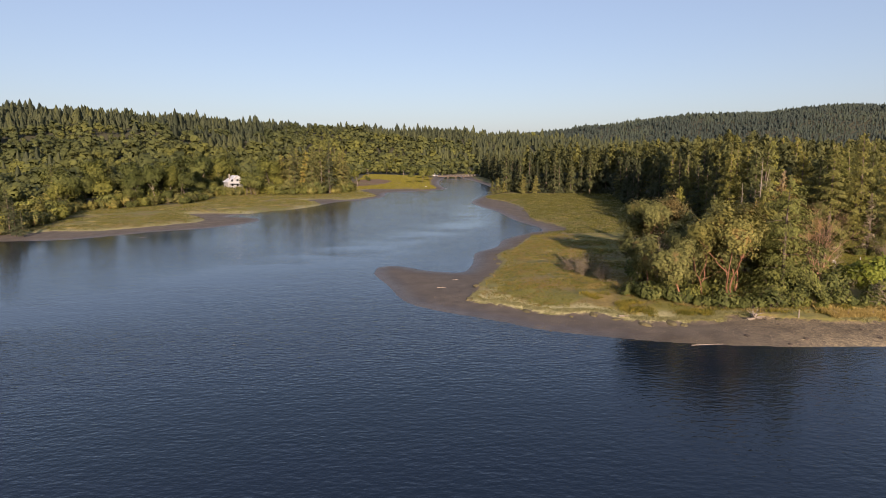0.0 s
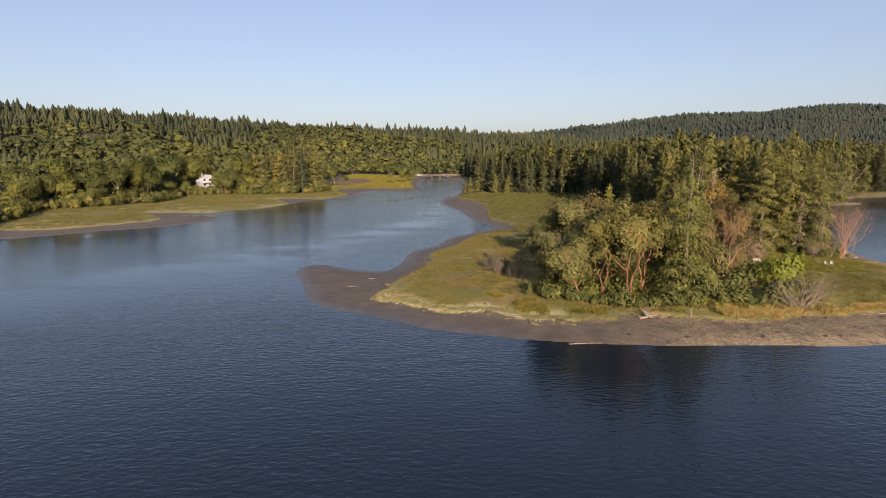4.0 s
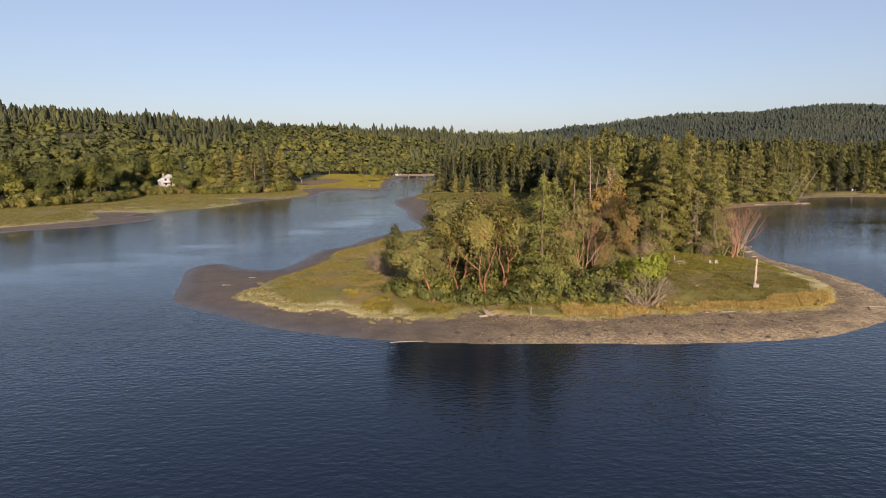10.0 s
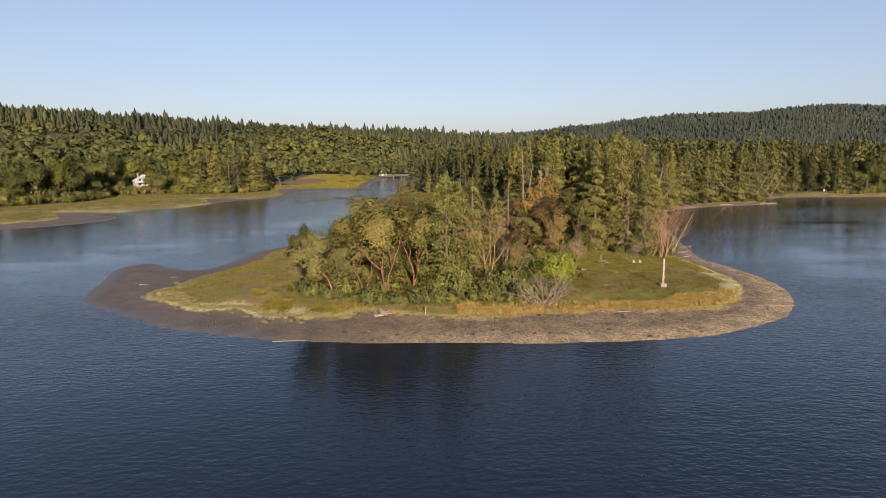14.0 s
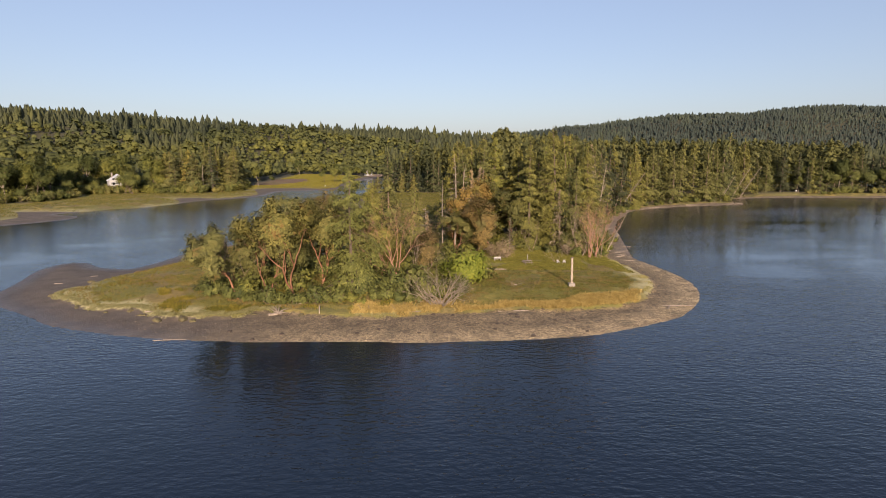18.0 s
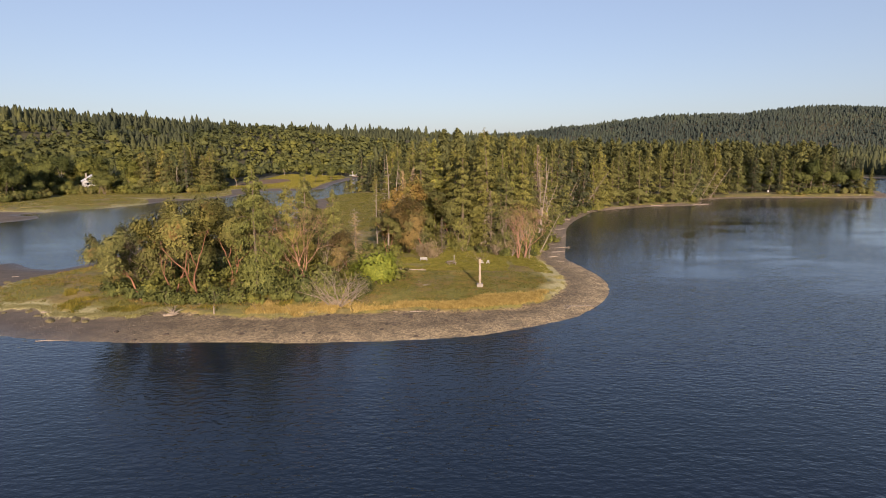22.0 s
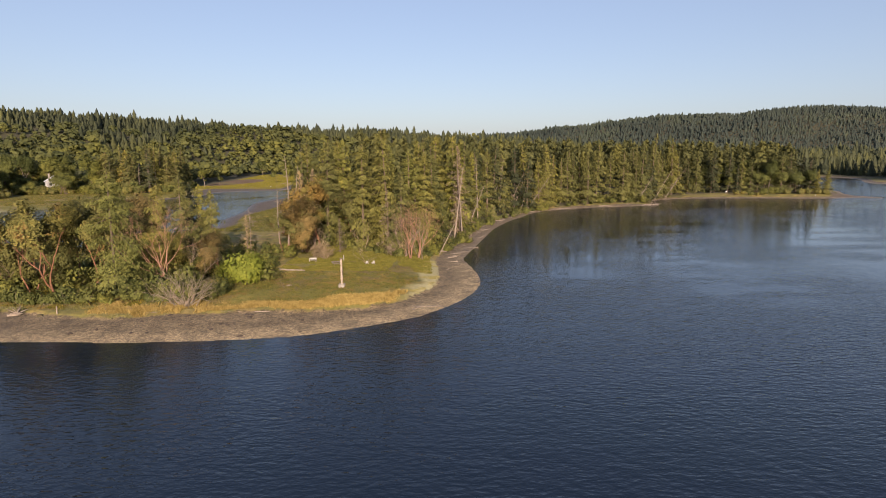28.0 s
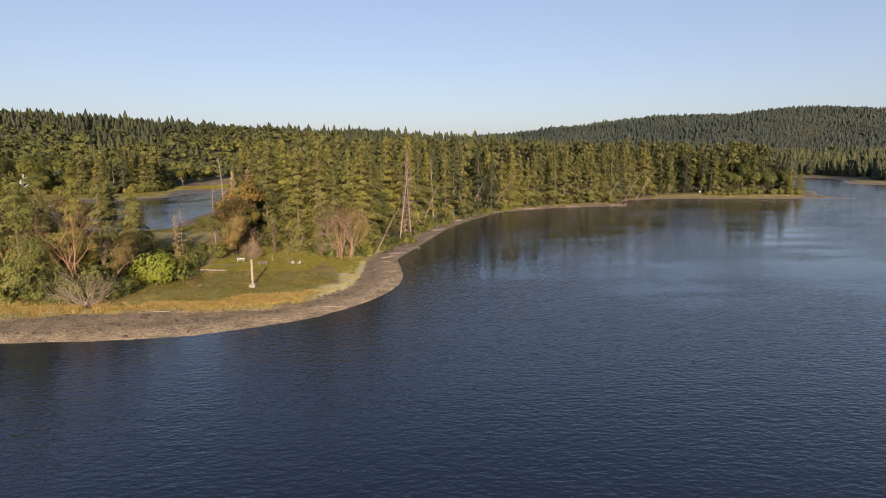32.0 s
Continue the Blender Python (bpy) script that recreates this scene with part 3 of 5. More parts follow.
def limb_skeleton(rng, base, direction, length, radius, depth, spread, up, tubes, tips, sides=6, forks=(2, 3)):
    """Forking limbs: fills tubes with meshes and tips with the ends of the twigs."""
    n = 5
    d = unit(np.asarray(direction, float))
    pts = [np.asarray(base, float)]
    for _ in range(n - 1):
        d = unit(d + rng.normal(size=3) * 0.13 + [0, 0, up * 0.12])
        pts.append(pts[-1] + d * length / (n - 1))
    end = radius * (0.62 if depth > 0 else 0.25)
    tubes.append(tube(pts, np.linspace(radius, end, n), max(3, sides)))
    if depth == 0:
        tips.append(pts[-1])
        tips.append(pts[2])
        return
    if depth == 1 or (depth == 2 and rng.random() < 0.6):
        tips.append(pts[3] + rng.normal(size=3) * length * 0.25)
    for k in range(rng.integers(forks[0], forks[1] + 1)):
        nd = unit(d + rng.normal(size=3) * spread + [0, 0, up * 0.2])
        limb_skeleton(rng, pts[-1 if k < 2 else -2], nd, length * rng.uniform(0.62, 0.88), end * rng.uniform(0.7, 0.95), depth - 1, spread, up, tubes, tips, sides - 1, forks)


def leaf_cloud(rng, tips, radius, per, size, flat=0.7):
    """Leaf clumps round twig ends, denser outside."""
    tips = np.asarray(tips)
    n = len(tips)
    r = radius * (0.6 + 0.8 * rng.random(n))
    d = unit(rng.normal(size=(n, per, 3)))
    dist = (0.35 + 0.65 * rng.random((n, per, 1)) ** 0.5) * r[:, None, None]
    c = (tips[:, None] + d * dist * [1, 1, flat]).reshape(-1, 3)
    m = len(c)
    along = unit(rng.normal(size=(m, 3)) + [0, 0, -0.3])
    whole = unit(c - tips.mean(0) * [1, 1, 0.8])
    normal = unit(d.reshape(-1, 3) * 0.8 + whole * 0.6 + rng.normal(size=(m, 3)) * 0.35 + [0, 0, 0.35])
    across = unit(np.cross(along, normal))
    along = unit(np.cross(normal, across))
    ln = size * (0.6 + 0.8 * rng.random(m)) * np.where(rng.random(m) < 0.1, 1.7, 1.0) * np.where((dist.reshape(-1) / np.repeat(r, per)) < 0.6, 1.6, 1.0)
    return cards(c, along, across, ln, ln * 0.62)


def plant(kind, name, label, category, trunk_arr, trunk_mat, leaf_arr=None, leaf_mat=None, trunk_name="trunk", leaf_name="crown", cone=False):
    """One plant at the origin: an empty with its trunk and its crown."""
    ob = tagged(new(name), label, category)
    part(trunk_name, mesh_of(kind + "_" + trunk_name, *trunk_arr, trunk_mat, True), ob)
    if leaf_arr is not None:
        lf, ln = crown_normals(*leaf_arr, cone, 0.48 if cone else 0.6)
        part(leaf_name, mesh_of(kind + "_" + leaf_name, leaf_arr[0], lf, leaf_mat, normals=ln), ob)
    return ob


def ground_at(x, y):
    return float(land_height(np.array([x]), np.array([y]))[0])


used = set()


def set_plant(ob, x, y, scale=1.0, turn=None, lean=(0, 0), label="", sink=0.05, rng=random, stretch=1.0, group=""):
    """Puts a plant into the ground; the first use takes the model itself, later ones copy it."""
    turn = rng.random() * 360 if turn is None else turn
    m = pose(x, y, ground_at(x, y) - sink, lean[0], lean[1], turn) @ Matrix.Diagonal((scale, scale, scale * stretch, 1))
    if ob.name in used:
        c = copy_thing(ob, pose(0, 0, 0))
    else:
        used.add(ob.name)
        c = ob
    c.matrix_basis = m
    if label:
        tagged(c, label)
    if group:
        tagged(c, group=group)
    return c


def make_fir(kind, seed, height, radius, clear, spacing, spray, mat, label, **kw):
    t, c = conifer_arrays(np.random.default_rng(seed), height, radius, clear, spacing, spray, **kw)
    return plant(kind, "fir_tree", label, "tree", t, BARK, c, mat, cone=True)


def make_spruce(kind, seed, height, radius, clear, spacing, spray, mat, label, **kw):
    t, c = conifer_arrays(np.random.default_rng(seed), height, radius, clear, spacing, spray, **kw)
    return plant(kind, "spruce_tree", label, "tree", t, BARK, c, mat, cone=True)


def make_broadleaf(kind, seed, height, depth, per, size, clump, mat, bark, label, name="broadleaf_tree", stems=1, spread=0.5, up=0.5, lean=0.15, forks=(2, 3), flat=0.7):
    rng = np.random.default_rng(seed)
    tubes, tips = [], []
    for s in range(stems):
        a = rng.random() * 6.28
        d = np.array([np.cos(a) * lean * (1 + 0.6 * stems), np.sin(a) * lean * (1 + 0.6 * stems), 1.0])
        limb_skeleton(rng, (0.25 * np.cos(a) * (stems > 1), 0.25 * np.sin(a) * (stems > 1), -0.2), d, height * 0.36, height * 0.0175 / stems ** 0.4, depth, spread, up, tubes, tips, 8, forks)
    v, f = join_arrays(tubes)
    top = max(p[2] for p in tips) + clump * 0.6
    k = height / top
    leaves = None
    if per:
        lv, lf = leaf_cloud(rng, np.array(tips) * k, clump, per, size, flat)
        leaves = (lv, lf)
    return plant(kind, name, label, "tree", (v * k, f), bark, leaves, mat)


def make_bush(kind, seed, height, width, count, size, mat, label, bark=None, name="bush", stems=7):
    rng = np.random.default_rng(seed)
    ob = tagged(new(name), label, "shrub")
    tips = []
    for s in range(stems):
        a = (s + rng.random()) * 6.28 / stems
        r = width * 0.5 * rng.random() ** 0.5
        e = np.array([np.cos(a) * r, np.sin(a) * r, height * (0.55 + 0.4 * rng.random()) * (1 - 0.35 * (r / width * 2) ** 2)])
        part("stem", mesh_of(kind + "_stem", *tube(bend_line(rng, (e[0] * 0.2, e[1] * 0.2, -0.1), e, 0.12 * height, 5), [0.05, 0.04, 0.03, 0.02, 0.01], 4), bark or BARK), ob)
        tips += [e * (0.55, 0.55, 0.35), e * (0.85, 0.85, 0.6), e * (0.9, 0.9, 0.9)]
    leaves = leaf_cloud(rng, tips, min(width, height) * 0.30, count // len(tips), size, 0.8)
    leaves[0][:, 2] = np.maximum(leaves[0][:, 2], 0.02)
    lf, ln = crown_normals(*leaves, False, 0.6)
    part("foliage", mesh_of(kind + "_foliage", leaves[0], lf, mat, normals=ln), ob)
    return ob


def make_snag(kind, seed, height, mat, label, twigs=30, twig=0.16, name="dead_tree"):
    """A dead conifer: a bare pole with short broken branches."""
    rng = np.random.default_rng(seed)
    line = bend_line(rng, (0, 0, -0.4), (0, 0, height), 0.02 * height, 10)
    ob = tagged(new(name), label, "tree")
    part("trunk", mesh_of(kind + "_trunk", *tube(line, 0.0095 * height * (1 - np.linspace(0, 1, 10)) ** 0.7 + 0.025, 8), mat, True), ob)
    for _ in range(twigs):
        u = 0.22 + 0.76 * rng.random()
        a = rng.random() * 6.28
        L = height * twig * (1.15 - u) * (0.5 + rng.random())
        b = np.array([0, 0, u * height])
        e = b + [np.cos(a) * L, np.sin(a) * L, L * rng.uniform(-0.35, 0.35)]
        sticks = [tube(bend_line(rng, b, e, 0.08 * L, 4), [0.045, 0.035, 0.025, 0.01], 3)]
        for _ in range(2):
            q = b + (e - b) * rng.uniform(0.4, 0.9)
            sticks.append(tube([q, q + rng.normal(size=3) * L * 0.14, q + rng.normal(size=3) * L * 0.3], [0.025, 0.018, 0.006], 3))
        part("branch", mesh_of(kind + "_branch", *join_arrays(sticks), mat), ob)
    return ob


FIRS = [make_fir("fir_a", 1, 26, 5.6, 0.10, 1.1, 0.44, FIR, "tall green Douglas fir in the shore forest", thick=5.2, density=1.1, ragged=0.5),
        make_fir("fir_b", 2, 25, 5.0, 0.16, 1.1, 0.44, FIR, "tall ragged green fir in the shore forest", thick=5.2, density=1.05, ragged=0.75),
        make_fir("fir_c", 3, 23, 5.4, 0.06, 1.1, 0.44, FIR_LIGHT, "sunlit yellow-green fir in the shore forest", thick=5.2, density=1.1, ragged=0.45),
        make_fir("fir_d", 4, 27, 4.8, 0.2, 1.1, 0.44, FIR_DARK, "dark green fir in the shore forest", thick=5.2, density=1.05, ragged=0.6)]
MIDS = [make_fir("mid_a", 21, 24, 5.2, 0.08, 1.3, 0.58, FIR, "green fir deep in the forest", thick=4.0, density=1.05, ragged=0.6),
        make_fir("mid_b", 22, 23, 4.6, 0.10, 1.3, 0.58, FIR_DARK, "dark green fir deep in the forest", thick=4.0, density=1.05, ragged=0.5),
        make_fir("mid_c", 23, 22, 5.0, 0.06, 1.3, 0.58, FIR, "olive-green fir deep in the forest", thick=4.0, density=1.05, ragged=0.6)]
DARKS = [make_spruce("dark_a", 31, 20, 3.9, 0.04, 1.3, 1.15, FIR_DARK, "dark green spruce at the back of the marsh", thick=2.6, density=1.05, ragged=0.35),
         make_spruce("dark_b", 32, 22, 3.7, 0.05, 1.3, 1.15, FIR_DARK, "dark green slender spruce at the back of the marsh", thick=2.6, density=1.05, ragged=0.4)]


def scatter(poly_depth, x0, x1, y0, y1, spacing, rng, lo=0.5, hi=1e9):
    """Jittered places within a band of depth inside the woods."""
    gx, gy = np.meshgrid(np.arange(x0, x1, spacing), np.arange(y0, y1, spacing))
    gx = gx + rng.uniform(-0.42, 0.42, gx.shape) * spacing
    gy = gy + rng.uniform(-0.42, 0.42, gy.shape) * spacing
    d = poly_depth(gx, gy)
    ok = (d > lo) & (d < hi)
    return np.stack([gx[ok], gy[ok], d[ok]], -1)


def plant_forest():
    """The forest on the point; its rows towards the water are trees of their own."""
    rng = np.random.default_rng(5)
    inside = lambda x, y: inside_distance(x, y, FOREST)
    for x, y, d in scatter(inside, 60, 330, 128, 345, 6.2, rng, 0.3, 11):
        west = x < 96 and y > 152
        if west:
            continue
        if y < 205:
            ob, s = FIRS[rng.choice(4, p=[0.38, 0.26, 0.24, 0.12])], rng.uniform(0.88, 1.16)
        elif x > 236:
            if d < 3:
                continue
            ob, s = MIDS[rng.choice(3, p=[0.25, 0.6, 0.15])], rng.uniform(0.75, 1.05)
        else:
            ob, s = MIDS[rng.choice(3, p=[0.45, 0.2, 0.35])], rng.uniform(0.85, 1.25)
        set_plant(ob, x, y, s * (0.85 if d < 2.5 else 1.0), rng.random() * 360, (rng.normal() * 2, rng.normal() * 2), stretch=rng.uniform(0.9, 1.1), group="firs of the shore forest")
    for x, y, d in scatter(inside, 60, 100, 152, 336, 5.5, rng, 0.3, 8):
        ob = DARKS[rng.integers(2)] if y > 215 else MIDS[rng.integers(3)]
        set_plant(ob, x, y, rng.uniform(0.75, 1.05), rng.random() * 360, group="firs of the shore forest")
    for x, y, d in scatter(inside, 24, 96, 336, 372, 5.2, rng, 0.3, 9):
        set_plant(DARKS[rng.integers(2)], x, y, rng.uniform(0.8, 1.15), rng.random() * 360, group="dark spruces behind the marsh")
    for x, y, d in scatter(inside, 30, 62, 372, 600, 6.4, rng, 0.3, 9):
        set_plant(DARKS[rng.integers(2)], x, y, rng.uniform(0.8, 1.15), rng.random() * 360, group="dark spruces behind the marsh")


plant_forest()


# far woods: many small trees in one mesh
def clump(rng, centre, radius, flat=0.8):
    """A lumpy leaf mass of 24 faces."""
    g = np.array([(x, y, z) for x in (-1, 0, 1) for y in (-1, 0, 1) for z in (-1, 0, 1)], float)
    idx = {tuple(q): i for i, q in enumerate(g.astype(int))}
    faces = []
    for ax in range(3):
        for sgn in (-1, 1):
            for i in (-1, 0):
                for j in (-1, 0):
                    quad = []
                    for di, dj in ((0, 0), (1, 0), (1, 1), (0, 1)):
                        q = [0, 0, 0]
                        q[ax], q[(ax + 1) % 3], q[(ax + 2) % 3] = sgn, i + di, j + dj
                        quad.append(idx[tuple(q)])
                    faces.append(quad)
    v = unit(g + 1e-6) * radius * (0.55 + 0.7 * rng.random((27, 1))) * [1, 1, flat]
    return v + centre, np.array(faces)


def far_template(rng, leafy, n, height, radius, size, lumps=8):
    if leafy:
        a, q = rng.random(lumps) * 6.28, rng.random(lumps)
        tips = np.stack([np.cos(a) * radius * 0.5 * (1 - 0.7 * q), np.sin(a) * radius * 0.5 * (1 - 0.7 * q), height * (0.34 + 0.46 * q)], 1)
        r = radius * rng.uniform(0.24, 0.36, lumps)
        v, f = leaf_cloud(rng, tips, radius * 0.40, n // lumps, size, 0.85)
        return join_arrays([clump(rng, c, k) for c, k in zip(tips, r)] + [(v, f)])
    profile = lambda q: (1 - np.clip(q, 0, 1)) ** 0.58
    u = rng.random(n) ** 1.1 * 0.96
    a = rng.random(n) * 6.28
    r = radius * profile(u) * (0.6 + 0.5 * rng.random(n))
    c = np.stack([np.cos(a) * r, np.sin(a) * r, height * (0.08 + 0.92 * u)], 1)
    out = np.stack([np.cos(a), np.sin(a), 0 * a], 1)
    along = unit(out * 0.8 + [0, 0, -0.45] + rng.normal(size=(n, 3)) * 0.25)
    across = unit(np.cross(along, unit(out * 0.8 + [0, 0, 0.5] + rng.normal(size=(n, 3)) * 0.2)))
    ln = size * (1.2 - 0.7 * u) * (0.7 + 0.6 * rng.random(n))
    pieces = [cards(c, along, across, ln, ln * 0.6)]
    # ragged skirts of boughs, one above the other
    for k in range(lumps):
        lo, hi = 0.05 + 0.86 * k / lumps, 0.05 + 0.86 * (k + 1.7) / lumps
        t = np.linspace(0, 6.2832, 8, endpoint=False) + rng.random() * 6
        rl = radius * profile(lo) * rng.uniform(0.65, 1.0, 8) * np.tile([1.0, 0.62], 4)
        rh = radius * profile(hi) * 0.45 + 0.25
        low = np.stack([np.cos(t) * rl, np.sin(t) * rl, height * (lo + rng.uniform(-0.02, 0.03, 8) + np.tile([-0.035, 0.02], 4))], 1)
        top = np.stack([np.cos(t) * rh, np.sin(t) * rh, np.full(8, height * min(hi, 0.99))], 1)
        i = np.arange(8)
        pieces.append((np.concatenate([low, top]), np.stack([i, (i + 1) % 8, (i + 1) % 8 + 8, i + 8], 1)))
    return join_arrays(pieces)


def far_woods(name, label, templates, places, scales, tints, mat, rng, cone=True):
    vs, fs, ts, ns, n = [], [], [], [], 0
    pick = rng.integers(len(templates), size=len(places))
    for k, (v, f) in enumerate(templates):
        sel = pick == k
        f, nv = crown_normals(v, f, cone)
        p, s = places[sel], scales[sel]
        a = rng.random(len(p)) * 6.28
        ca, sa = np.cos(a)[:, None], np.sin(a)[:, None]
        w = np.stack([v[None, :, 0] * ca - v[None, :, 1] * sa, v[None, :, 0] * sa + v[None, :, 1] * ca, np.repeat(v[None, :, 2], len(p), 0)], -1) * s[:, None, None] + p[:, None]
        ns.append(np.stack([nv[None, :, 0] * ca - nv[None, :, 1] * sa, nv[None, :, 0] * sa + nv[None, :, 1] * ca, np.repeat(nv[None, :, 2], len(p), 0)], -1).reshape(-1, 3))
        vs.append(w.reshape(-1, 3))
        fs.append((f[None] + (np.arange(len(p)) * len(v))[:, None, None]).reshape(-1, f.shape[1]) + n)
        ts.append(np.repeat(tints[sel], len(v)))
        n += len(p) * len(v)
    me = mesh_of(name, np.concatenate(vs), np.concatenate(fs), mat, attributes=dict(tint=np.concatenate(ts)), normals=np.concatenate(ns))
    tagged(new(name, me), label, "woods", kind="stuff")


def seen_side(x, y):
    """Ground that faces the lagoon or tops a ridge, not the far side of a hill."""
    return (hills(x, y - 25) < hills(x, y) + 6) & (np.abs(x - 60) < 0.82 * y + 70)


def plant_far():
    rng = np.random.default_rng(77)
    fir = [far_template(rng, False, 60, h, r, 1.9, 7) for h, r in ((19, 4.9), (16, 5.3), (20, 4.6), (14, 5.5))]
    leaf = [far_template(rng, True, 260, 14, 6.4, 1.0, 10) for _ in range(4)]
    thin = [far_template(rng, False, 26, h, r, 2.3, 4) for h, r in ((15, 5.4), (13, 5.9), (17, 5.0), (11, 6.0))]
    hill = [far_template(rng, False, 10, h, r, 3.2, 3) for h, r in ((14, 5.4), (12, 6.0), (15, 5.2), (10, 6.0))]
    soft = [far_template(rng, True, 190, 12, 6.6, 1.25, 8) for _ in range(4)]

    def rows(y0, y1, spacing):
        p = scatter(wood_depth, -0.85 * y1 - 60, 130 + 0.85 * y1, y0, y1, spacing, rng, 1.0)
        gaps = value_noise(p[:, 0], p[:, 1], 34, 27) * 0.6 + value_noise(p[:, 0], p[:, 1], 12, 28) * 0.4
        return p[seen_side(p[:, 0], p[:, 1]) & (gaps > 0.20)]

    def sort(p, name, firs, leaves, share, bigger=1.0):
        x, y = p[:, 0], p[:, 1]
        z = land_height(x, y)
        places = np.stack([x, y, z - 0.3], -1)
        mixed = value_noise(x, y, 70, 21) * 0.65 + value_noise(x, y, 24, 22) * 0.35
        is_leaf = mixed < share(x, y)
        tint = np.clip(0.5 + (value_noise(x, y, 75, 25) - 0.5) * 1.0 + rng.normal(size=len(x)) * 0.17, 0, 1)
        sc = (0.52 + 0.66 * rng.beta(2, 2, len(x)) + 0.42 * (rng.random(len(x)) < 0.6 * smooth01((value_noise(x, y, 27, 40) - 0.6) / 0.2))) * bigger * (0.74 + 0.52 * value_noise(x, y, 38, 26))
        sc = np.where(is_leaf, sc * 1.12, sc)
        far_woods(name + "_broadleaf", "mixed green and yellow-green broadleaf woods on the far slopes", leaves, places[is_leaf], sc[is_leaf], tint[is_leaf], FAR_LEAF, rng, False)
        far_woods(name + "_conifer", "dark green conifer woods on the far slopes", firs, places[~is_leaf], sc[~is_leaf], tint[~is_leaf], FAR_FIR, rng)

    tops = []
    for seed in (51, 52, 53):
        _, (v, f) = conifer_arrays(np.random.default_rng(seed), 25, 5.2, 0.5, 1.5, 1.5, density=0.75, ragged=0.6)
        tops.append((v, f))
    inside = lambda x, y: inside_distance(x, y, FOREST)
    p = scatter(inside, 30, 345, 140, 400, 6.6, rng, 11.0, 60)
    tint = np.clip(0.5 + rng.normal(size=len(p)) * 0.25, 0, 1)
    far_woods("forest_interior", "close-set green firs inside the shore forest", tops, np.stack([p[:, 0], p[:, 1], land_height(p[:, 0], p[:, 1])], -1), rng.uniform(0.85, 1.18, len(p)), tint, WOOD_FIR, rng)

    west = lambda y: np.interp(y, [300, 560, 680, 740, 900], [0.72, 0.70, 0.52, 0.30, 0.05])
    mid = lambda y: np.interp(y, [300, 500, 880, 980, 1080], [0.66, 0.74, 0.72, 0.40, 0.10])
    left = lambda x, y: np.where(x < -230, west(y), np.where(x < 40, mid(y), 0.16))
    p = rows(190, 620, 9.0)
    p = p[(p[:, 2] > np.where((p[:, 0] < 20) & (p[:, 1] < 420), 24, 9)) & ~((p[:, 0] > 20) & (p[:, 0] < 335) & (p[:, 1] < 400)) & ((p[:, 0] < 40) | (p[:, 1] > 330))]
    sort(p, "near_woods", fir, leaf, left)
    sort(rows(620, 1190, 11.0), "slope_woods", thin, soft, left, 1.0)
    h = rows(1450, 2560, 15.0)
    h = h[h[:, 0] > 0.10 * h[:, 1]]
    x, y = h[:, 0], h[:, 1]
    tint = np.clip(0.45 + (value_noise(x, y, 160, 31) - 0.5) * 0.7 + rng.normal(size=len(x)) * 0.14, 0, 1)
    far_woods("hill_forest", "dense dark conifer forest covering the distant hill", hill, np.stack([x, y, land_height(x, y) - 0.5], -1), rng.uniform(0.6, 1.3, len(x)) * (0.7 + 0.6 * value_noise(x, y, 60, 33)), tint, HAZY_HILL, rng)


plant_far()


# ---- the trees and shrubs on the point ----
MAD = "madrona tree with peeling orange-red trunks and olive leaves"
MADRONAS = [make_broadleaf("madrona_a", 101, 12, 4, 86, 0.26, 1.25, MADRONA, RED_BARK, MAD, "madrona_tree", 1, 0.50, 0.35, 0.22),
            make_broadleaf("madrona_b", 102, 12, 4, 82, 0.26, 1.25, MADRONA, RED_BARK, MAD, "madrona_tree", 2, 0.45, 0.45, 0.16),
            make_broadleaf("madrona_c", 103, 15, 4, 86, 0.27, 1.4, MADRONA, RED_BARK, MAD, "madrona_tree", 2, 0.42, 0.55, 0.12)]
RUSTIES = [make_broadleaf("rusty_a", 111, 14, 4, 66, 0.27, 1.25, RUSTY, RED_BARK, "madrona with rust-brown dying leaves", "madrona_tree", 2, 0.5, 0.45, 0.15)]
BARE_RED = make_broadleaf("bare_red", 121, 15, 6, 0, 0, 0.3, None, PURPLE_TWIG, "bare reddish madrona with many upswept twigs", "bare_tree", 4, 0.30, 0.45, 0.16, (2, 3))
BARE_GREY = make_broadleaf("bare_grey", 122, 9, 5, 0, 0, 0.3, None, TWIG, "leafless grey tree with fine twigs", "bare_tree", 3, 0.40, 0.35, 0.2, (2, 3))
BARE_BUSH = make_broadleaf("bare_bush", 123, 4.5, 4, 0, 0, 0.2, None, TWIG, "leafless pale grey shrub", "bare_shrub", 6, 0.45, 0.2, 0.25, (2, 2))
HERO = make_fir("hero", 131, 19.4, 7.0, 0.03, 1.1, 0.37, FIR_LIGHT, "broad yellow-green fir among the madronas", density=1.2, thick=5.4, ragged=0.6, droop=0.36, point=0.85)
HERO_DARK = make_fir("hero_dark", 132, 17, 4.8, 0.05, 1.1, 0.40, FIR, "green fir behind the madronas", density=1.15, thick=5.2, ragged=0.55)
BUSHES = [make_bush("bush_a", 141, 3.2, 4.2, 720, 0.38, SHRUB, "green leafy shrub at the foot of the trees"),
          make_bush("bush_b", 142, 2.3, 3.4, 600, 0.36, SHRUB, "low green shrub at the edge of the grass"),
          make_bush("bush_c", 143, 4.2, 3.6, 760, 0.38, SHRUB, "tall green shrub beneath the trees"),
          make_bush("bush_d", 144, 2.6, 3.6, 640, 0.38, ALDER, "yellow-green shrub at the edge of the grass")]
GREY_BUSH = make_bush("grey_bush", 145, 4.4, 3.8, 2600, 0.13, WITHERED, "pale grey-brown twiggy shrub, almost leafless", bark=TWIG, name="withered_shrub", stems=9)
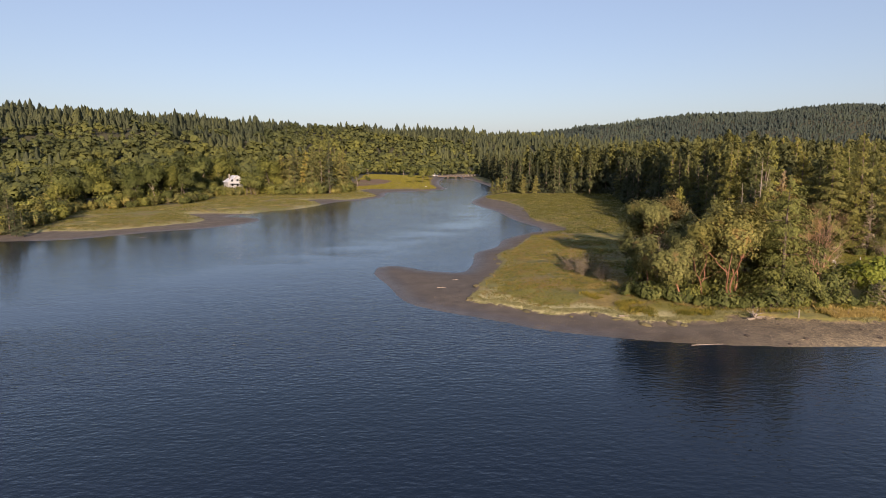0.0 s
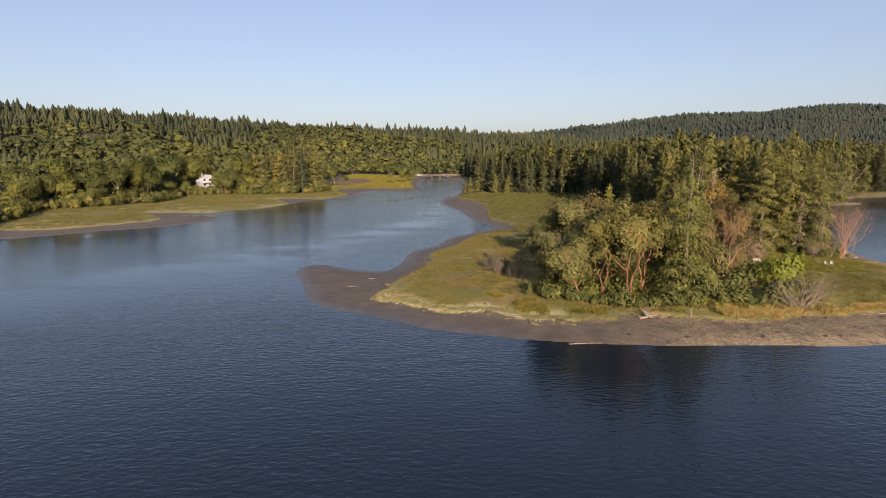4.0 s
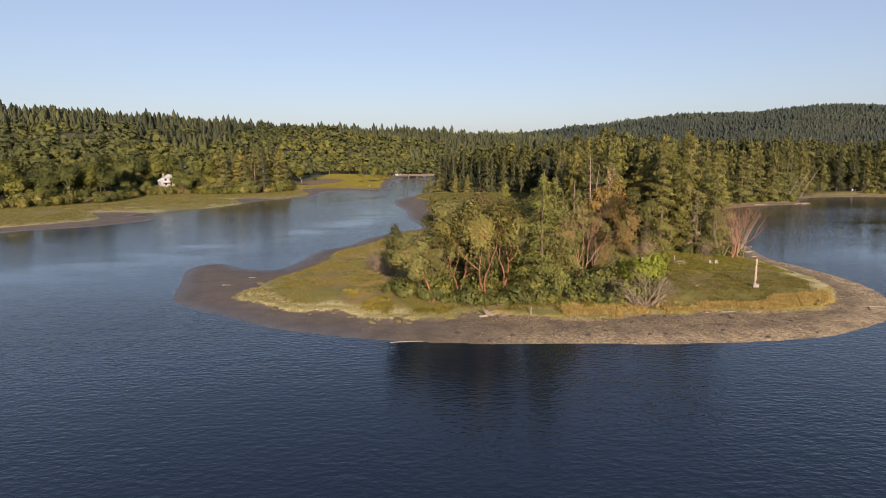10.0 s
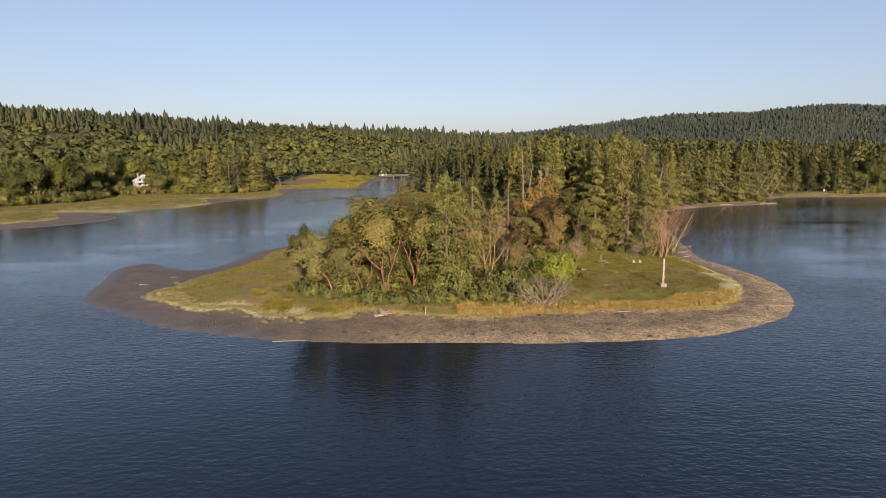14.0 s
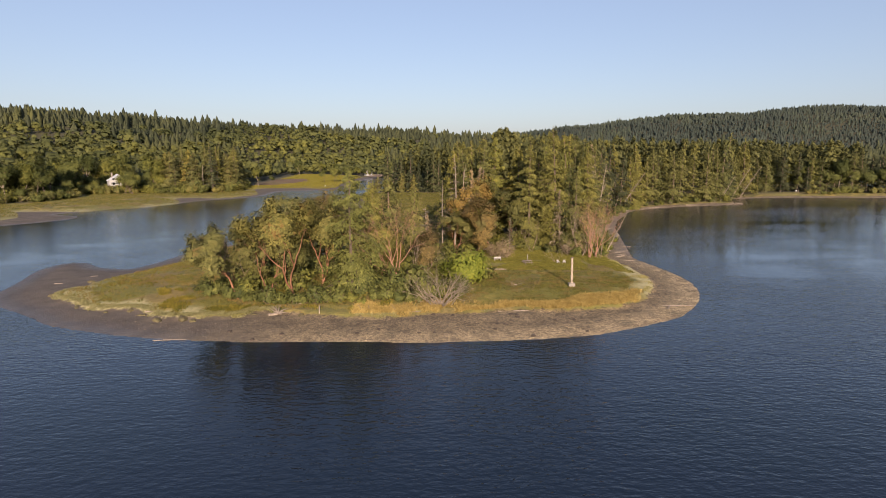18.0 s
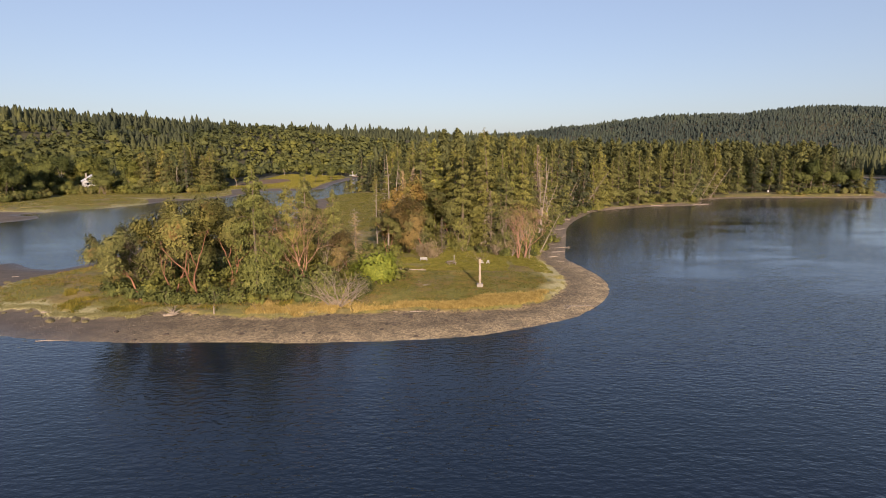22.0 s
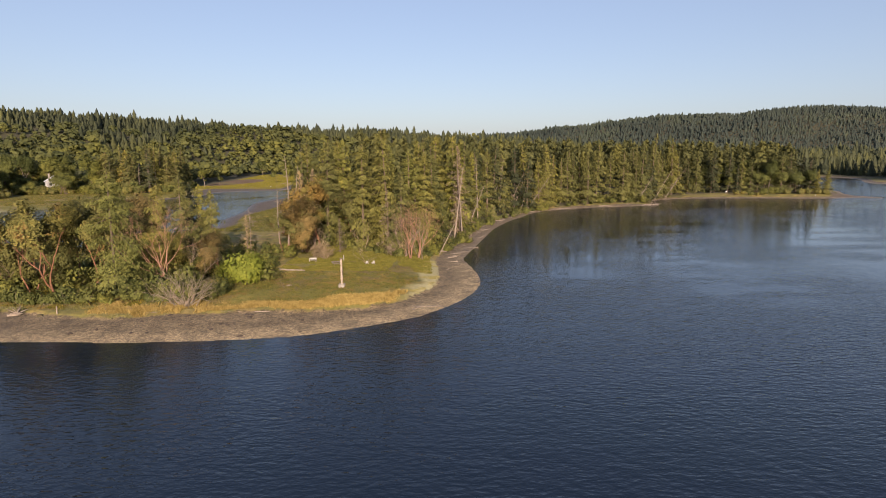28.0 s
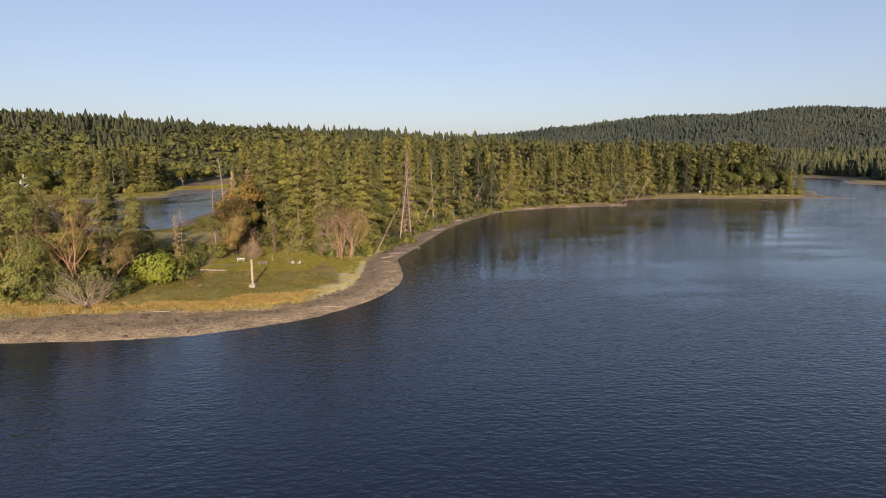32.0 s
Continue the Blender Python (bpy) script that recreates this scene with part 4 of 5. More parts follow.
ROUND = make_bush("round_bush", 151, 4.9, 6.6, 4200, 0.36, BRIGHT, "large round bright green bush beside the lawn")
SNAGS = [make_snag("snag_a", 161, 21, GREY_WOOD, "tall grey dead fir with short broken branches", 44, 0.12),
         make_snag("snag_b", 162, 11, GREY_WOOD, "bleached dead conifer with level branches", 46, 0.30),
         make_snag("snag_c", 163, 16, GREY_WOOD, "leaning bleached dead fir on the shore", 34, 0.12)]

WITHERED_FIR = make_fir("withered", 195, 19, 3.3, 0.08, 1.1, 0.5, WITHERED, "withered grey-brown fir with bare drooping twigs", thick=1.5, density=0.95, ragged=0.8, droop=0.3)


def plant_point():
    put = set_plant
    rng = np.random.default_rng(9)
    put(MADRONAS[0], 36.4, 89.6, 1.02, 8, (0, -24), label="leaning madrona with an orange-red trunk at the marsh edge")
    put(MADRONAS[1], 40.3, 92.2, 1.0, 20, (0, -5))
    put(MADRONAS[2], 44.6, 91.8, 1.06, 120, (0, 3))
    put(MADRONAS[1], 38.0, 97.5, 0.98, 250, (0, -6))
    put(MADRONAS[0], 33.6, 96.8, 0.95, -20, (0, -12))
    put(MADRONAS[2], 47.5, 96.5, 1.0, 300, (0, 0))
    put(MADRONAS[0], 42.5, 101, 1.12, 10)
    put(MADRONAS[1], 39.5, 112, 1.2, 70)
    put(RUSTIES[0], 44.5, 117, 1.08, 30)
    put(BARE_GREY, 34.8, 94.0, 1.25, 60, label="leafless pale tree standing between the madronas")
    put(HERO, 53.4, 92.8, 1.0, 40)
    put(HERO_DARK, 55.5, 104, 1.0, 10)
    put(HERO_DARK, 58.0, 107.5, 1.06, 130)
    put(FIRS[2], 51.5, 132, 0.68, 200)
    put(HERO_DARK, 48.0, 107, 0.9, 220)
    put(HERO_DARK, 62.5, 110, 0.92, 20)
    put(FIRS[3], 57.5, 113, 0.62, 20)
    put(BARE_RED, 61.0, 95.8, 1.08, 15)
    put(MADRONAS[1], 58.0, 99.0, 0.84, 75)
    put(BUSHES[0], 60.3, 92.6, 1.25, 15)
    put(BUSHES[2], 63.4, 95.2, 1.2, 100)
    put(BARE_GREY, 63.8, 99.0, 0.95, 75, (0, 12))
    put(RUSTIES[0], 66.0, 105.0, 0.66, 190)
    put(MADRONAS[2], 57.2, 98.5, 0.62, 15)
    put(SNAGS[1], 64, 127, 0.95, 30)
    put(WITHERED_FIR, 64.5, 123.3, 0.50, 30)
    put(WITHERED_FIR, 76.0, 135.4, 0.98, 200)
    put(WITHERED_FIR, 74.0, 132.0, 0.95, 80)
    put(WITHERED_FIR, 110.6, 171, 1.32, 140, (0, 3))
    put(WITHERED_FIR, 93.2, 131.0, 0.72, 300)
    put(WITHERED_FIR, 82.5, 131.5, 0.40, 60)
    put(SNAGS[0], 70.3, 134, 1.03, 30)
    put(SNAGS[0], 72.8, 135.5, 0.92, 130)
    put(SNAGS[0], 67.6, 137, 0.75, 230)
    put(RUSTIES[0], 78.8, 133.4, 1.22, 100)
    put(RUSTIES[0], 75.2, 130.8, 0.95, 220)
    put(FIRS[0], 87.3, 135.5, 0.93, 50)
    put(FIRS[2], 80.8, 149.8, 1.12, 160)
    put(FIRS[0], 78.2, 156.7, 1.0, 280)
    put(MADRONAS[2], 73.5, 135, 0.85, 200)
    put(MADRONAS[2], 83.5, 138.5, 0.95, 280)
    put(MADRONAS[1], 70.5, 129, 0.75, 20)
    put(BARE_RED, 100.0, 126.5, 0.92, 140, (0, 14), label="bare reddish madrona leaning over the shore")
    put(BARE_GREY, 97.2, 126.5, 1.3, 20)
    put(BARE_RED, 98.6, 125.0, 0.85, 60, (0, 6))
    put(BARE_GREY, 101.0, 125.5, 0.95, 160, (0, 10))
    put(BARE_GREY, 87.5, 133, 0.85, 200)
    put(BARE_GREY, 77.0, 133.5, 0.72, 100)
    put(ROUND, 71.9, 98.8, 1.22, 10)
    put(BUSHES[2], 65.6, 87.8, 1.15, 33)
    put(BUSHES[2], 68.3, 88.6, 0.9, 133)
    put(BARE_BUSH, 67.0, 86.6, 1.35, 60)
    put(BUSHES[0], 74.5, 101.5, 1.1, 80)
    for x, y, k in ((25.8, 110.5, 1.15), (28.2, 106.5, 0.9), (23.8, 114.5, 0.7), (80.4, 123.6, 1.15), (78.2, 125.5, 0.8), (94.5, 127.6, 0.9), (97.5, 127.8, 1.1)):
        put(GREY_BUSH, x, y, k, rng.random() * 360)
    put(BARE_BUSH, 26.0, 113, 1.5, 0)
    put(BARE_BUSH, 28.0, 104, 1.0, 80)
    put(BARE_BUSH, 31.0, 99.5, 1.2, 160)
    put(BARE_BUSH, 79.5, 96.0, 0.55, 20)
    put(BARE_BUSH, 62.5, 92.0, 0.95, 220)
    put(BUSHES[2], 33.0, 92.5, 0.85, 10)
    put(FIRS[0], 92, 134, 0.62, 70)
    put(FIRS[1], 96.5, 129.5, 0.72, 250)
    # the hedge along the foot of the trees
    for x in np.arange(29.5, 70, 1.75):
        y = np.interp(x, [29, 36, 45, 56, 64, 70], [93.5, 88.3, 87.6, 86.9, 87.2, 89.5]) + rng.uniform(-0.5, 1.4)
        put(BUSHES[rng.choice(4, p=[0.35, 0.35, 0.1, 0.2])], x, y, rng.uniform(0.55, 1.0), rng.random() * 360, group="shrubs below the madronas")
    for _ in range(46):
        x, y = rng.uniform(30, 71), rng.uniform(90, 122)
        if y > 108 and x > 56:
            continue
        put(BUSHES[rng.choice(4, p=[0.4, 0.2, 0.35, 0.05])], x, y, rng.uniform(0.8, 1.35), rng.random() * 360, group="shrubs below the madronas")
    for _ in range(22):
        x, y = rng.uniform(58, 73), rng.uniform(112, 140)
        put(BUSHES[rng.choice(4, p=[0.4, 0.3, 0.25, 0.05])], x, y, rng.uniform(0.6, 1.0), rng.random() * 360, group="shrubs before the forest")
    # along the forest's foot and the right shore
    line = spline([(69, 138), (80, 140.5), (88, 135.5), (96, 128.5), (102, 131), (106, 142), (110, 155), (114, 178), (123, 205), (134, 229), (151, 253), (177, 270), (202, 279)], per=12)
    for x, y in line[::2]:
        put(BUSHES[rng.choice(4, p=[0.45, 0.3, 0.2, 0.05])], x + rng.normal() * 0.8, y + rng.normal() * 0.8, rng.uniform(0.5, 1.1), rng.random() * 360, group="shrubs along the forest edge")
    # fallen trees lying on the right shore
    for x, y, s, turn in ((108.2, 146, 0.42, 20), (110.8, 158, 0.5, 140), (113.2, 168, 0.42, 70), (115.6, 178, 0.55, 200), (119.5, 193, 0.5, 310), (124.2, 206, 0.55, 20), (130.5, 219, 0.6, 120),
                          (138.5, 233, 0.6, 260), (150, 247.5, 0.7, 40), (166, 257, 0.7, 180), (184, 266, 0.75, 90), (203, 279, 0.8, 330), (212, 300.5, 0.8, 60), (236, 310.5, 0.8, 200)):
        put(BARE_GREY, x, y, s, turn, (78, 0), label="fallen bleached tree with bare branches on the shore", sink=-0.15, group="fallen trees on the shore")
    # leaning dead firs on the right shore
    for x, y, s, lean, turn in ((104.6, 134.5, 0.66, 27, 8), (113.5, 187, 0.9, 22, 15), (119.5, 213, 0.8, 26, 0), (131.5, 240, 1.0, 24, 5), (134, 241.5, 0.9, 20, 20), (137, 242.5, 1.0, 17, -8),
                                (140, 245, 1.15, 34, 4), (196, 278, 0.9, 30, 10), (211, 299.5, 1.15, 30, 5), (219, 307, 1.25, 36, 12), (108.5, 160, 1.25, 7, 0), (111, 169, 1.2, -4, 0),
                                (126, 226, 1.3, 6, 0), (117, 196, 1.35, -2, 0)):
        put(SNAGS[2], x, y, s, turn, (0, lean), sink=0.3, group="dead firs leaning over the shore")


plant_point()


# ---- left bank and cape ----
ALDERS = [make_broadleaf("alder_a", 171, 15, 3, 84, 0.55, 2.3, ALDER, BARK, "yellow-green alder on the lagoon bank", "alder_tree", 1, 0.45, 0.6, 0.08),
          make_broadleaf("alder_b", 172, 13, 3, 70, 0.55, 2.1, SHRUB, BARK, "green alder on the lagoon bank", "alder_tree", 2, 0.42, 0.6, 0.1),
          make_broadleaf("alder_c", 173, 16, 3, 80, 0.55, 2.2, ALDER, GREY_WOOD, "yellow-green alder with a pale trunk on the lagoon bank", "alder_tree", 1, 0.38, 0.9, 0.06)]
WILLOWS = [make_bush("willow_a", 181, 5.0, 6.5, 760, 0.5, SHRUB, "rounded green willow bush on the bank", name="willow_bush", stems=5),
           make_bush("willow_b", 182, 4.0, 5.5, 700, 0.5, MADRONA, "rounded olive willow bush on the bank", name="willow_bush", stems=5)]
BROWN_FIR = make_fir("brown_fir", 191, 19, 5.4, 0.12, 1.1, 0.9, MADRONA, "olive-brown fir on the lagoon bank", thick=4.0, density=1.05, ragged=0.5)


def plant_banks():
    rng = np.random.default_rng(15)
    left = lambda x, y: inside_distance(x, y, LEFT_WOODS)
    house_gap = lambda x, y: abs(x + 127) < 9 and y > 320
    for x, y, d in scatter(left, -330, -50, 172, 425, 7.4, rng, 2.0, 24):
        if abs(x - 60) > 0.80 * y + 25 or house_gap(x, y):
            continue
        grove = -100 < x < -52 and y > 335
        if grove:
            ob, s = (BROWN_FIR if rng.random() < 0.55 else MIDS[rng.integers(3)]), rng.uniform(0.85, 1.35)
        elif y < 200:
            ob, s = MIDS[1], rng.uniform(0.45, 0.62)
        elif d < 6:
            ob, s = ALDERS[rng.integers(3)], rng.uniform(0.5, 0.8)
        else:
            ob, s = (ALDERS[rng.integers(3)], rng.uniform(0.9, 1.55)) if rng.random() < 0.8 else (MIDS[rng.integers(3)], rng.uniform(0.7, 1.05))
        set_plant(ob, x, y, s, rng.random() * 360, group="trees of the left bank")
    for x, y, d in scatter(left, -210, -50, 172, 425, 4.3, rng, -0.8, 4.5):
        if house_gap(x, y):
            continue
        set_plant(WILLOWS[rng.integers(2)], x, y, rng.uniform(0.7, 1.35), rng.random() * 360, group="willow bushes of the left bank")
    for x, y, d in scatter(left, -230, -60, 172, 400, 7.0, rng, 4.5, 15):
        if not house_gap(x, y):
            set_plant(WILLOWS[rng.integers(2)], x, y, rng.uniform(1.2, 2.0), rng.random() * 360, group="willow bushes of the left bank")
    for x, y, s in ((-134, 181, 0.62), (-130.5, 178.5, 0.5), (-139, 184, 0.72), (-145, 183, 0.8), (-127.5, 177.5, 0.36)):
        set_plant(MIDS[1], x, y, s, rng.random() * 360, group="trees of the left bank")
    for x, y, s in ((-73, 354, 0.85), (-69, 358, 0.9)):
        set_plant(SNAGS[0], x, y, s * 0.95, rng.random() * 360)
    for x, y, s in ((-134, 349, 1.3), (-130, 350, 1.2), (-126, 349, 1.25), (-121.5, 350, 1.2), (-117, 351, 1.3), (-138, 342, 1.3), (-132, 344, 0.9), (-128, 343, 0.9), (-124, 344, 0.9), (-119.5, 345, 1.0), (-134.5, 357, 1.2), (-128.5, 352, 1.35), (-123.5, 351, 1.3), (-119, 352, 1.4)):
        set_plant(WILLOWS[rng.integers(2)], x, y, s, rng.random() * 360, group="willow bushes of the left bank")
    for x, y, s in ((-137, 353, 0.6), (-115, 355, 0.7), (-114, 350, 1.1), (-112, 345, 1.0), (-109, 341, 0.85), (-115.2, 350.5, 0.72), (-115.6, 346, 0.92)):
        set_plant(ALDERS[1], x, y, s, rng.random() * 360, group="trees of the left bank")
    # the cape
    for x, y, s, k in ((246, 336, 0.7, 1), (252, 341, 0.95, 0), (258, 343, 1.1, 2), (266, 340, 1.15, 0), (272, 336, 1.2, 0), (279, 333, 1.0, 1), (285, 331, 1.15, 2), (291, 328, 0.95, 0),
                       (297, 326, 1.0, 1), (303, 325, 0.85, 2), (276, 342, 1.25, 0), (288, 340, 1.2, 1), (300, 336, 1.15, 0)):
        set_plant(ALDERS[k], x, y, s, rng.random() * 360, group="alders of the cape")
    for x in np.arange(262, 311, 3.2):
        set_plant(WILLOWS[rng.integers(2)], x, 318 + rng.uniform(-1.5, 3), rng.uniform(0.5, 1.0), rng.random() * 360, group="willow bushes of the cape")
    for x in np.arange(262, 326, 5.5):
        for y in (332, 341, 350):
            if inside_distance(x, y, FOREST) > 1.0:
                tall = rng.random() < 0.6
                set_plant(ALDERS[rng.integers(3)] if tall else MIDS[1], x + rng.normal(), y + rng.normal(), rng.uniform(0.55, 0.8) if tall else rng.uniform(0.45, 0.65), rng.random() * 360, group="alders of the cape")
    for x, y, s in ((309, 318, 0.52), (306, 321, 0.6), (312, 322, 0.65), (241, 333, 0.4)):
        set_plant(MIDS[2], x, y, s, rng.random() * 360, group="alders of the cape")
    # field edge and the banks of the channel
    for x, y, s in ((-62, 422, 0.8), (-58, 440, 0.5), (-25, 470, 0.7), (-19, 478, 0.95), (-14, 520, 0.8), (-22, 560, 0.9), (-13, 575, 0.8), (-19, 625, 0.55), (-13, 630, 0.35), (-8, 626, 0.36), (-15, 640, 0.34), (-10.5, 641, 0.28), (-4, 618, 0.3), (22, 622, 0.45), (27, 618, 0.5), (-64, 645, 0.9), (-45, 640, 0.8), (-33, 632, 0.9), (-80, 620, 1.0)):
        set_plant(ALDERS[rng.integers(3)], x, y, s, rng.random() * 360, group="alders by the field")
    for x, y, s in ((27, 348, 0.42), (34, 350, 0.36), (44, 344, 0.6), (30, 346, 0.5), (51, 341, 0.55)):
        set_plant(BROWN_FIR, x, y, s, rng.random() * 360, label="pale withered fir at the back of the marsh", group="withered firs behind the marsh")


plant_banks()


# ---- grasses, stones and drift on the shore ----
def tufts(name, label, mat, points, blades, length, width, rng, spread=0.22):
    """Many grass tufts in one mesh."""
    n = len(points)
    c = np.repeat(points, blades, 0)
    m = len(c)
    d = unit(rng.normal(size=(m, 3)) * [0.5, 0.5, 0] + [0, 0, 1])
    ln = length * (0.6 + 0.7 * rng.random(m))
    c = c + rng.normal(size=(m, 3)) * [spread, spread, 0] + d * (ln * 0.42)[:, None]
    side = unit(np.cross(d, unit(rng.normal(size=(m, 3)) * [1, 1, 0.1])))
    me = mesh_of(name, *cards(c, d, side, ln, width * (0.7 + 0.6 * rng.random(m))), mat)
    tagged(new(name, me), label, "grass", kind="stuff")


def on_ground(x, y):
    return np.stack([x, y, land_height(x, y)], -1)


def shore_details():
    rng = np.random.default_rng(31)

    def pick(n, x0, x1, y0, y1, keep):
        x, y = rng.uniform(x0, x1, n), rng.uniform(y0, y1, n)
        m = inside_distance(x, y, MARSH_LINE)
        k = keep(x, y, m)
        return on_ground(x[k], y[k])

    patch = lambda x, y, s, seed: value_noise(x, y, s, seed)
    tufts("straw_grass", "tall golden dry grass along the beach bank", STRAW,
          pick(60000, 55, 101, 82, 96, lambda x, y, m: (m > 0.5) & (rng.random(len(x)) < 1.2 * np.clip((2.0 + 5.5 * patch(x, y, 6, 41) - m) / 2.5, 0, 1) * np.clip((100 - x) / 7, 0, 1) * np.clip(2.4 * patch(x, y, 2.2, 42) - 0.45, 0, 1))), 4, 0.62, 0.10, rng)
    tufts("golden_grass", "golden grass at the foot of the trees", SEDGE,
          pick(16000, 16, 60, 82, 104, lambda x, y, m: (m > 1.6) & (m < 9) & (patch(x, y, 4, 43) > 0.42) & (patch(x, y, 1.1, 48) > 0.35)), 4, 0.5, 0.09, rng)
    tufts("sedge_grass", "green and yellow sedge of the marsh", MEADOW,
          pick(26000, 5, 60, 84, 170, lambda x, y, m: (m > 1.2) & (y < 200 - x) & (rng.random(len(x)) < 1.5 * patch(x, y, 6, 44))), 4, 0.30, 0.10, rng)
    tufts("meadow_grass", "olive meadow grass round the carved pole", MEADOW,
          pick(13000, 68, 106, 85, 114, lambda x, y, m: (m > np.where(x > 96, 3.6, 0.9)) & (rng.random(len(x)) < np.where(y > 108, 0.5, 1.5) * patch(x, y, 4, 45))), 4, 0.24, 0.10, rng)
    tufts("lawn_grass", "short green lawn grass", LAWN,
          pick(16000, 74, 105, 110, 140, lambda x, y, m: (m > 1.5) & (patch(x, y, 3, 49) > 0.2)), 3, 0.17, 0.22, rng)
    tufts("pale_fringe", "pale grey-green fringe along the marsh bank", PALE_SEDGE,
          pick(42000, 3, 66, 80, 100, lambda x, y, m: (m > 0.1) & (m < 1.4) & ((x < 41) | (patch(x, y, 3, 46) > 0.5))), 4, 0.26, 0.09, rng)
    tufts("right_fringe", "pale grass along the lawn's shore", PALE_SEDGE,
          pick(12000, 96, 109, 90, 140, lambda x, y, m: (m > 0.1) & (m < 3.2) & (patch(x, y, 2, 50) > 0.62)), 4, 0.2, 0.08, rng)
    tufts("far_marsh_grass", "golden sedge of the back marsh", SEDGE,
          pick(15000, 22, 90, 170, 340, lambda x, y, m: (m > 0.5) & (wood_depth(x, y) < 0)), 5, 0.42, 0.16, rng, 0.6)
    tufts("left_marsh_grass", "golden sedge of the left bank marsh", SEDGE,
          pick(22000, -160, -36, 172, 420, lambda x, y, m: (m > 0.5) & (wood_depth(x, y) < 0) & (patch(x, y, 9, 47) > 0.25)), 5, 0.42, 0.16, rng, 0.6)
    tufts("field_grass", "cropped yellow-green grass of the far field", LAWN,
          pick(16000, -92, -2, 400, 660, lambda x, y, m: (m > 0.5) & (wood_depth(x, y) < 0) & (np.hypot((x + 66) / 22, (y - 490) / 60) > 0.95)), 3, 0.55, 0.4, rng, 0.9)

    # stones and shells
    x, y = rng.uniform(-12, 114, 60000), rng.uniform(71, 140, 60000)
    d, m = inside_distance(x, y, WATER_LINE), inside_distance(x, y, MARSH_LINE)
    dens = np.clip((x - 5) / 60, 0.02, 0.8) * (0.35 + 0.9 * value_noise(x, y, 3.5, 51))
    k = (d > 0.1) & (m < 0.1) & (rng.random(len(x)) < dens)
    p = on_ground(x[k], y[k])
    n = len(p)
    oct_v = np.array([(1, 0, 0), (0, 1, 0), (-1, 0, 0), (0, -1, 0), (0, 0, 1), (0, 0, -1)], float)
    oct_f = np.array([(0, 1, 4), (1, 2, 4), (2, 3, 4), (3, 0, 4), (1, 0, 5), (2, 1, 5), (3, 2, 5), (0, 3, 5)])
    size = 0.045 + 0.11 * rng.random(n) ** 3
    v = (oct_v[None] * (0.7 + 0.6 * rng.random((n, 6, 1)))) * size[:, None, None] * [1, 1, 0.5] + p[:, None]
    f = (oct_f[None] + (np.arange(n) * 6)[:, None, None]).reshape(-1, 3)
    tagged(new("beach_stones", mesh_of("beach_stones", v.reshape(-1, 3), f, STONE)), "grey pebbles and white shells strewn over the beach", "stones", kind="stuff")


shore_details()


def lump_mesh(name, rng, size, mat, rough=0.3):
    """An uneven clod or boulder."""
    bm = bmesh.new()
    bmesh.ops.create_icosphere(bm, subdivisions=2, radius=1)
    o = Vector(rng.uniform(-50, 50, 3))
    for v in bm.verts:
        v.co *= 1 + rough * noise.noise(v.co * 1.5 + o) + 0.5 * rough * noise.noise(v.co * 4 + o)
        v.co = Vector((v.co.x * size[0], v.co.y * size[1], v.co.z * size[2]))
    me = bpy.data.meshes.new(name)
    bm.to_mesh(me)
    bm.free()
    me.materials.append(mat)
    return me


def log_mesh(name, rng, length, radius, mat, stubs=4):
    """A bleached driftwood log lying along x, with broken stubs."""
    line = bend_line(rng, (-length / 2, 0, radius * 0.8), (length / 2, 0, radius * 0.7), 0.03 * length, 8)
    line[:, 2] = np.maximum(line[:, 2], radius * 0.5)
    pieces = [tube(line, np.linspace(radius, radius * 0.45, 8) * (0.9 + 0.2 * rng.random(8)), 8)]
    for _ in range(stubs):
        u = rng.random()
        b = line[0] * (1 - u) + line[-1] * u
        e = b + unit(rng.normal(size=3) * [1, 1, 0.5] + [0, 0, 0.6]) * length * rng.uniform(0.06, 0.16)
        pieces.append(tube([b, (b + e) / 2 + rng.normal(size=3) * 0.04, e], [radius * 0.4, radius * 0.3, radius * 0.1], 5))
    return mesh_of(name, *join_arrays(pieces), mat, True)


SOD = rough_material("sod", (0.055, 0.045, 0.024), (0.125, 0.112, 0.050), 3.0, distance=0.1)
MUD_LUMP = rough_material("mud_lump", (0.035, 0.027, 0.021), (0.075, 0.058, 0.045), 3.0, distance=0.1)


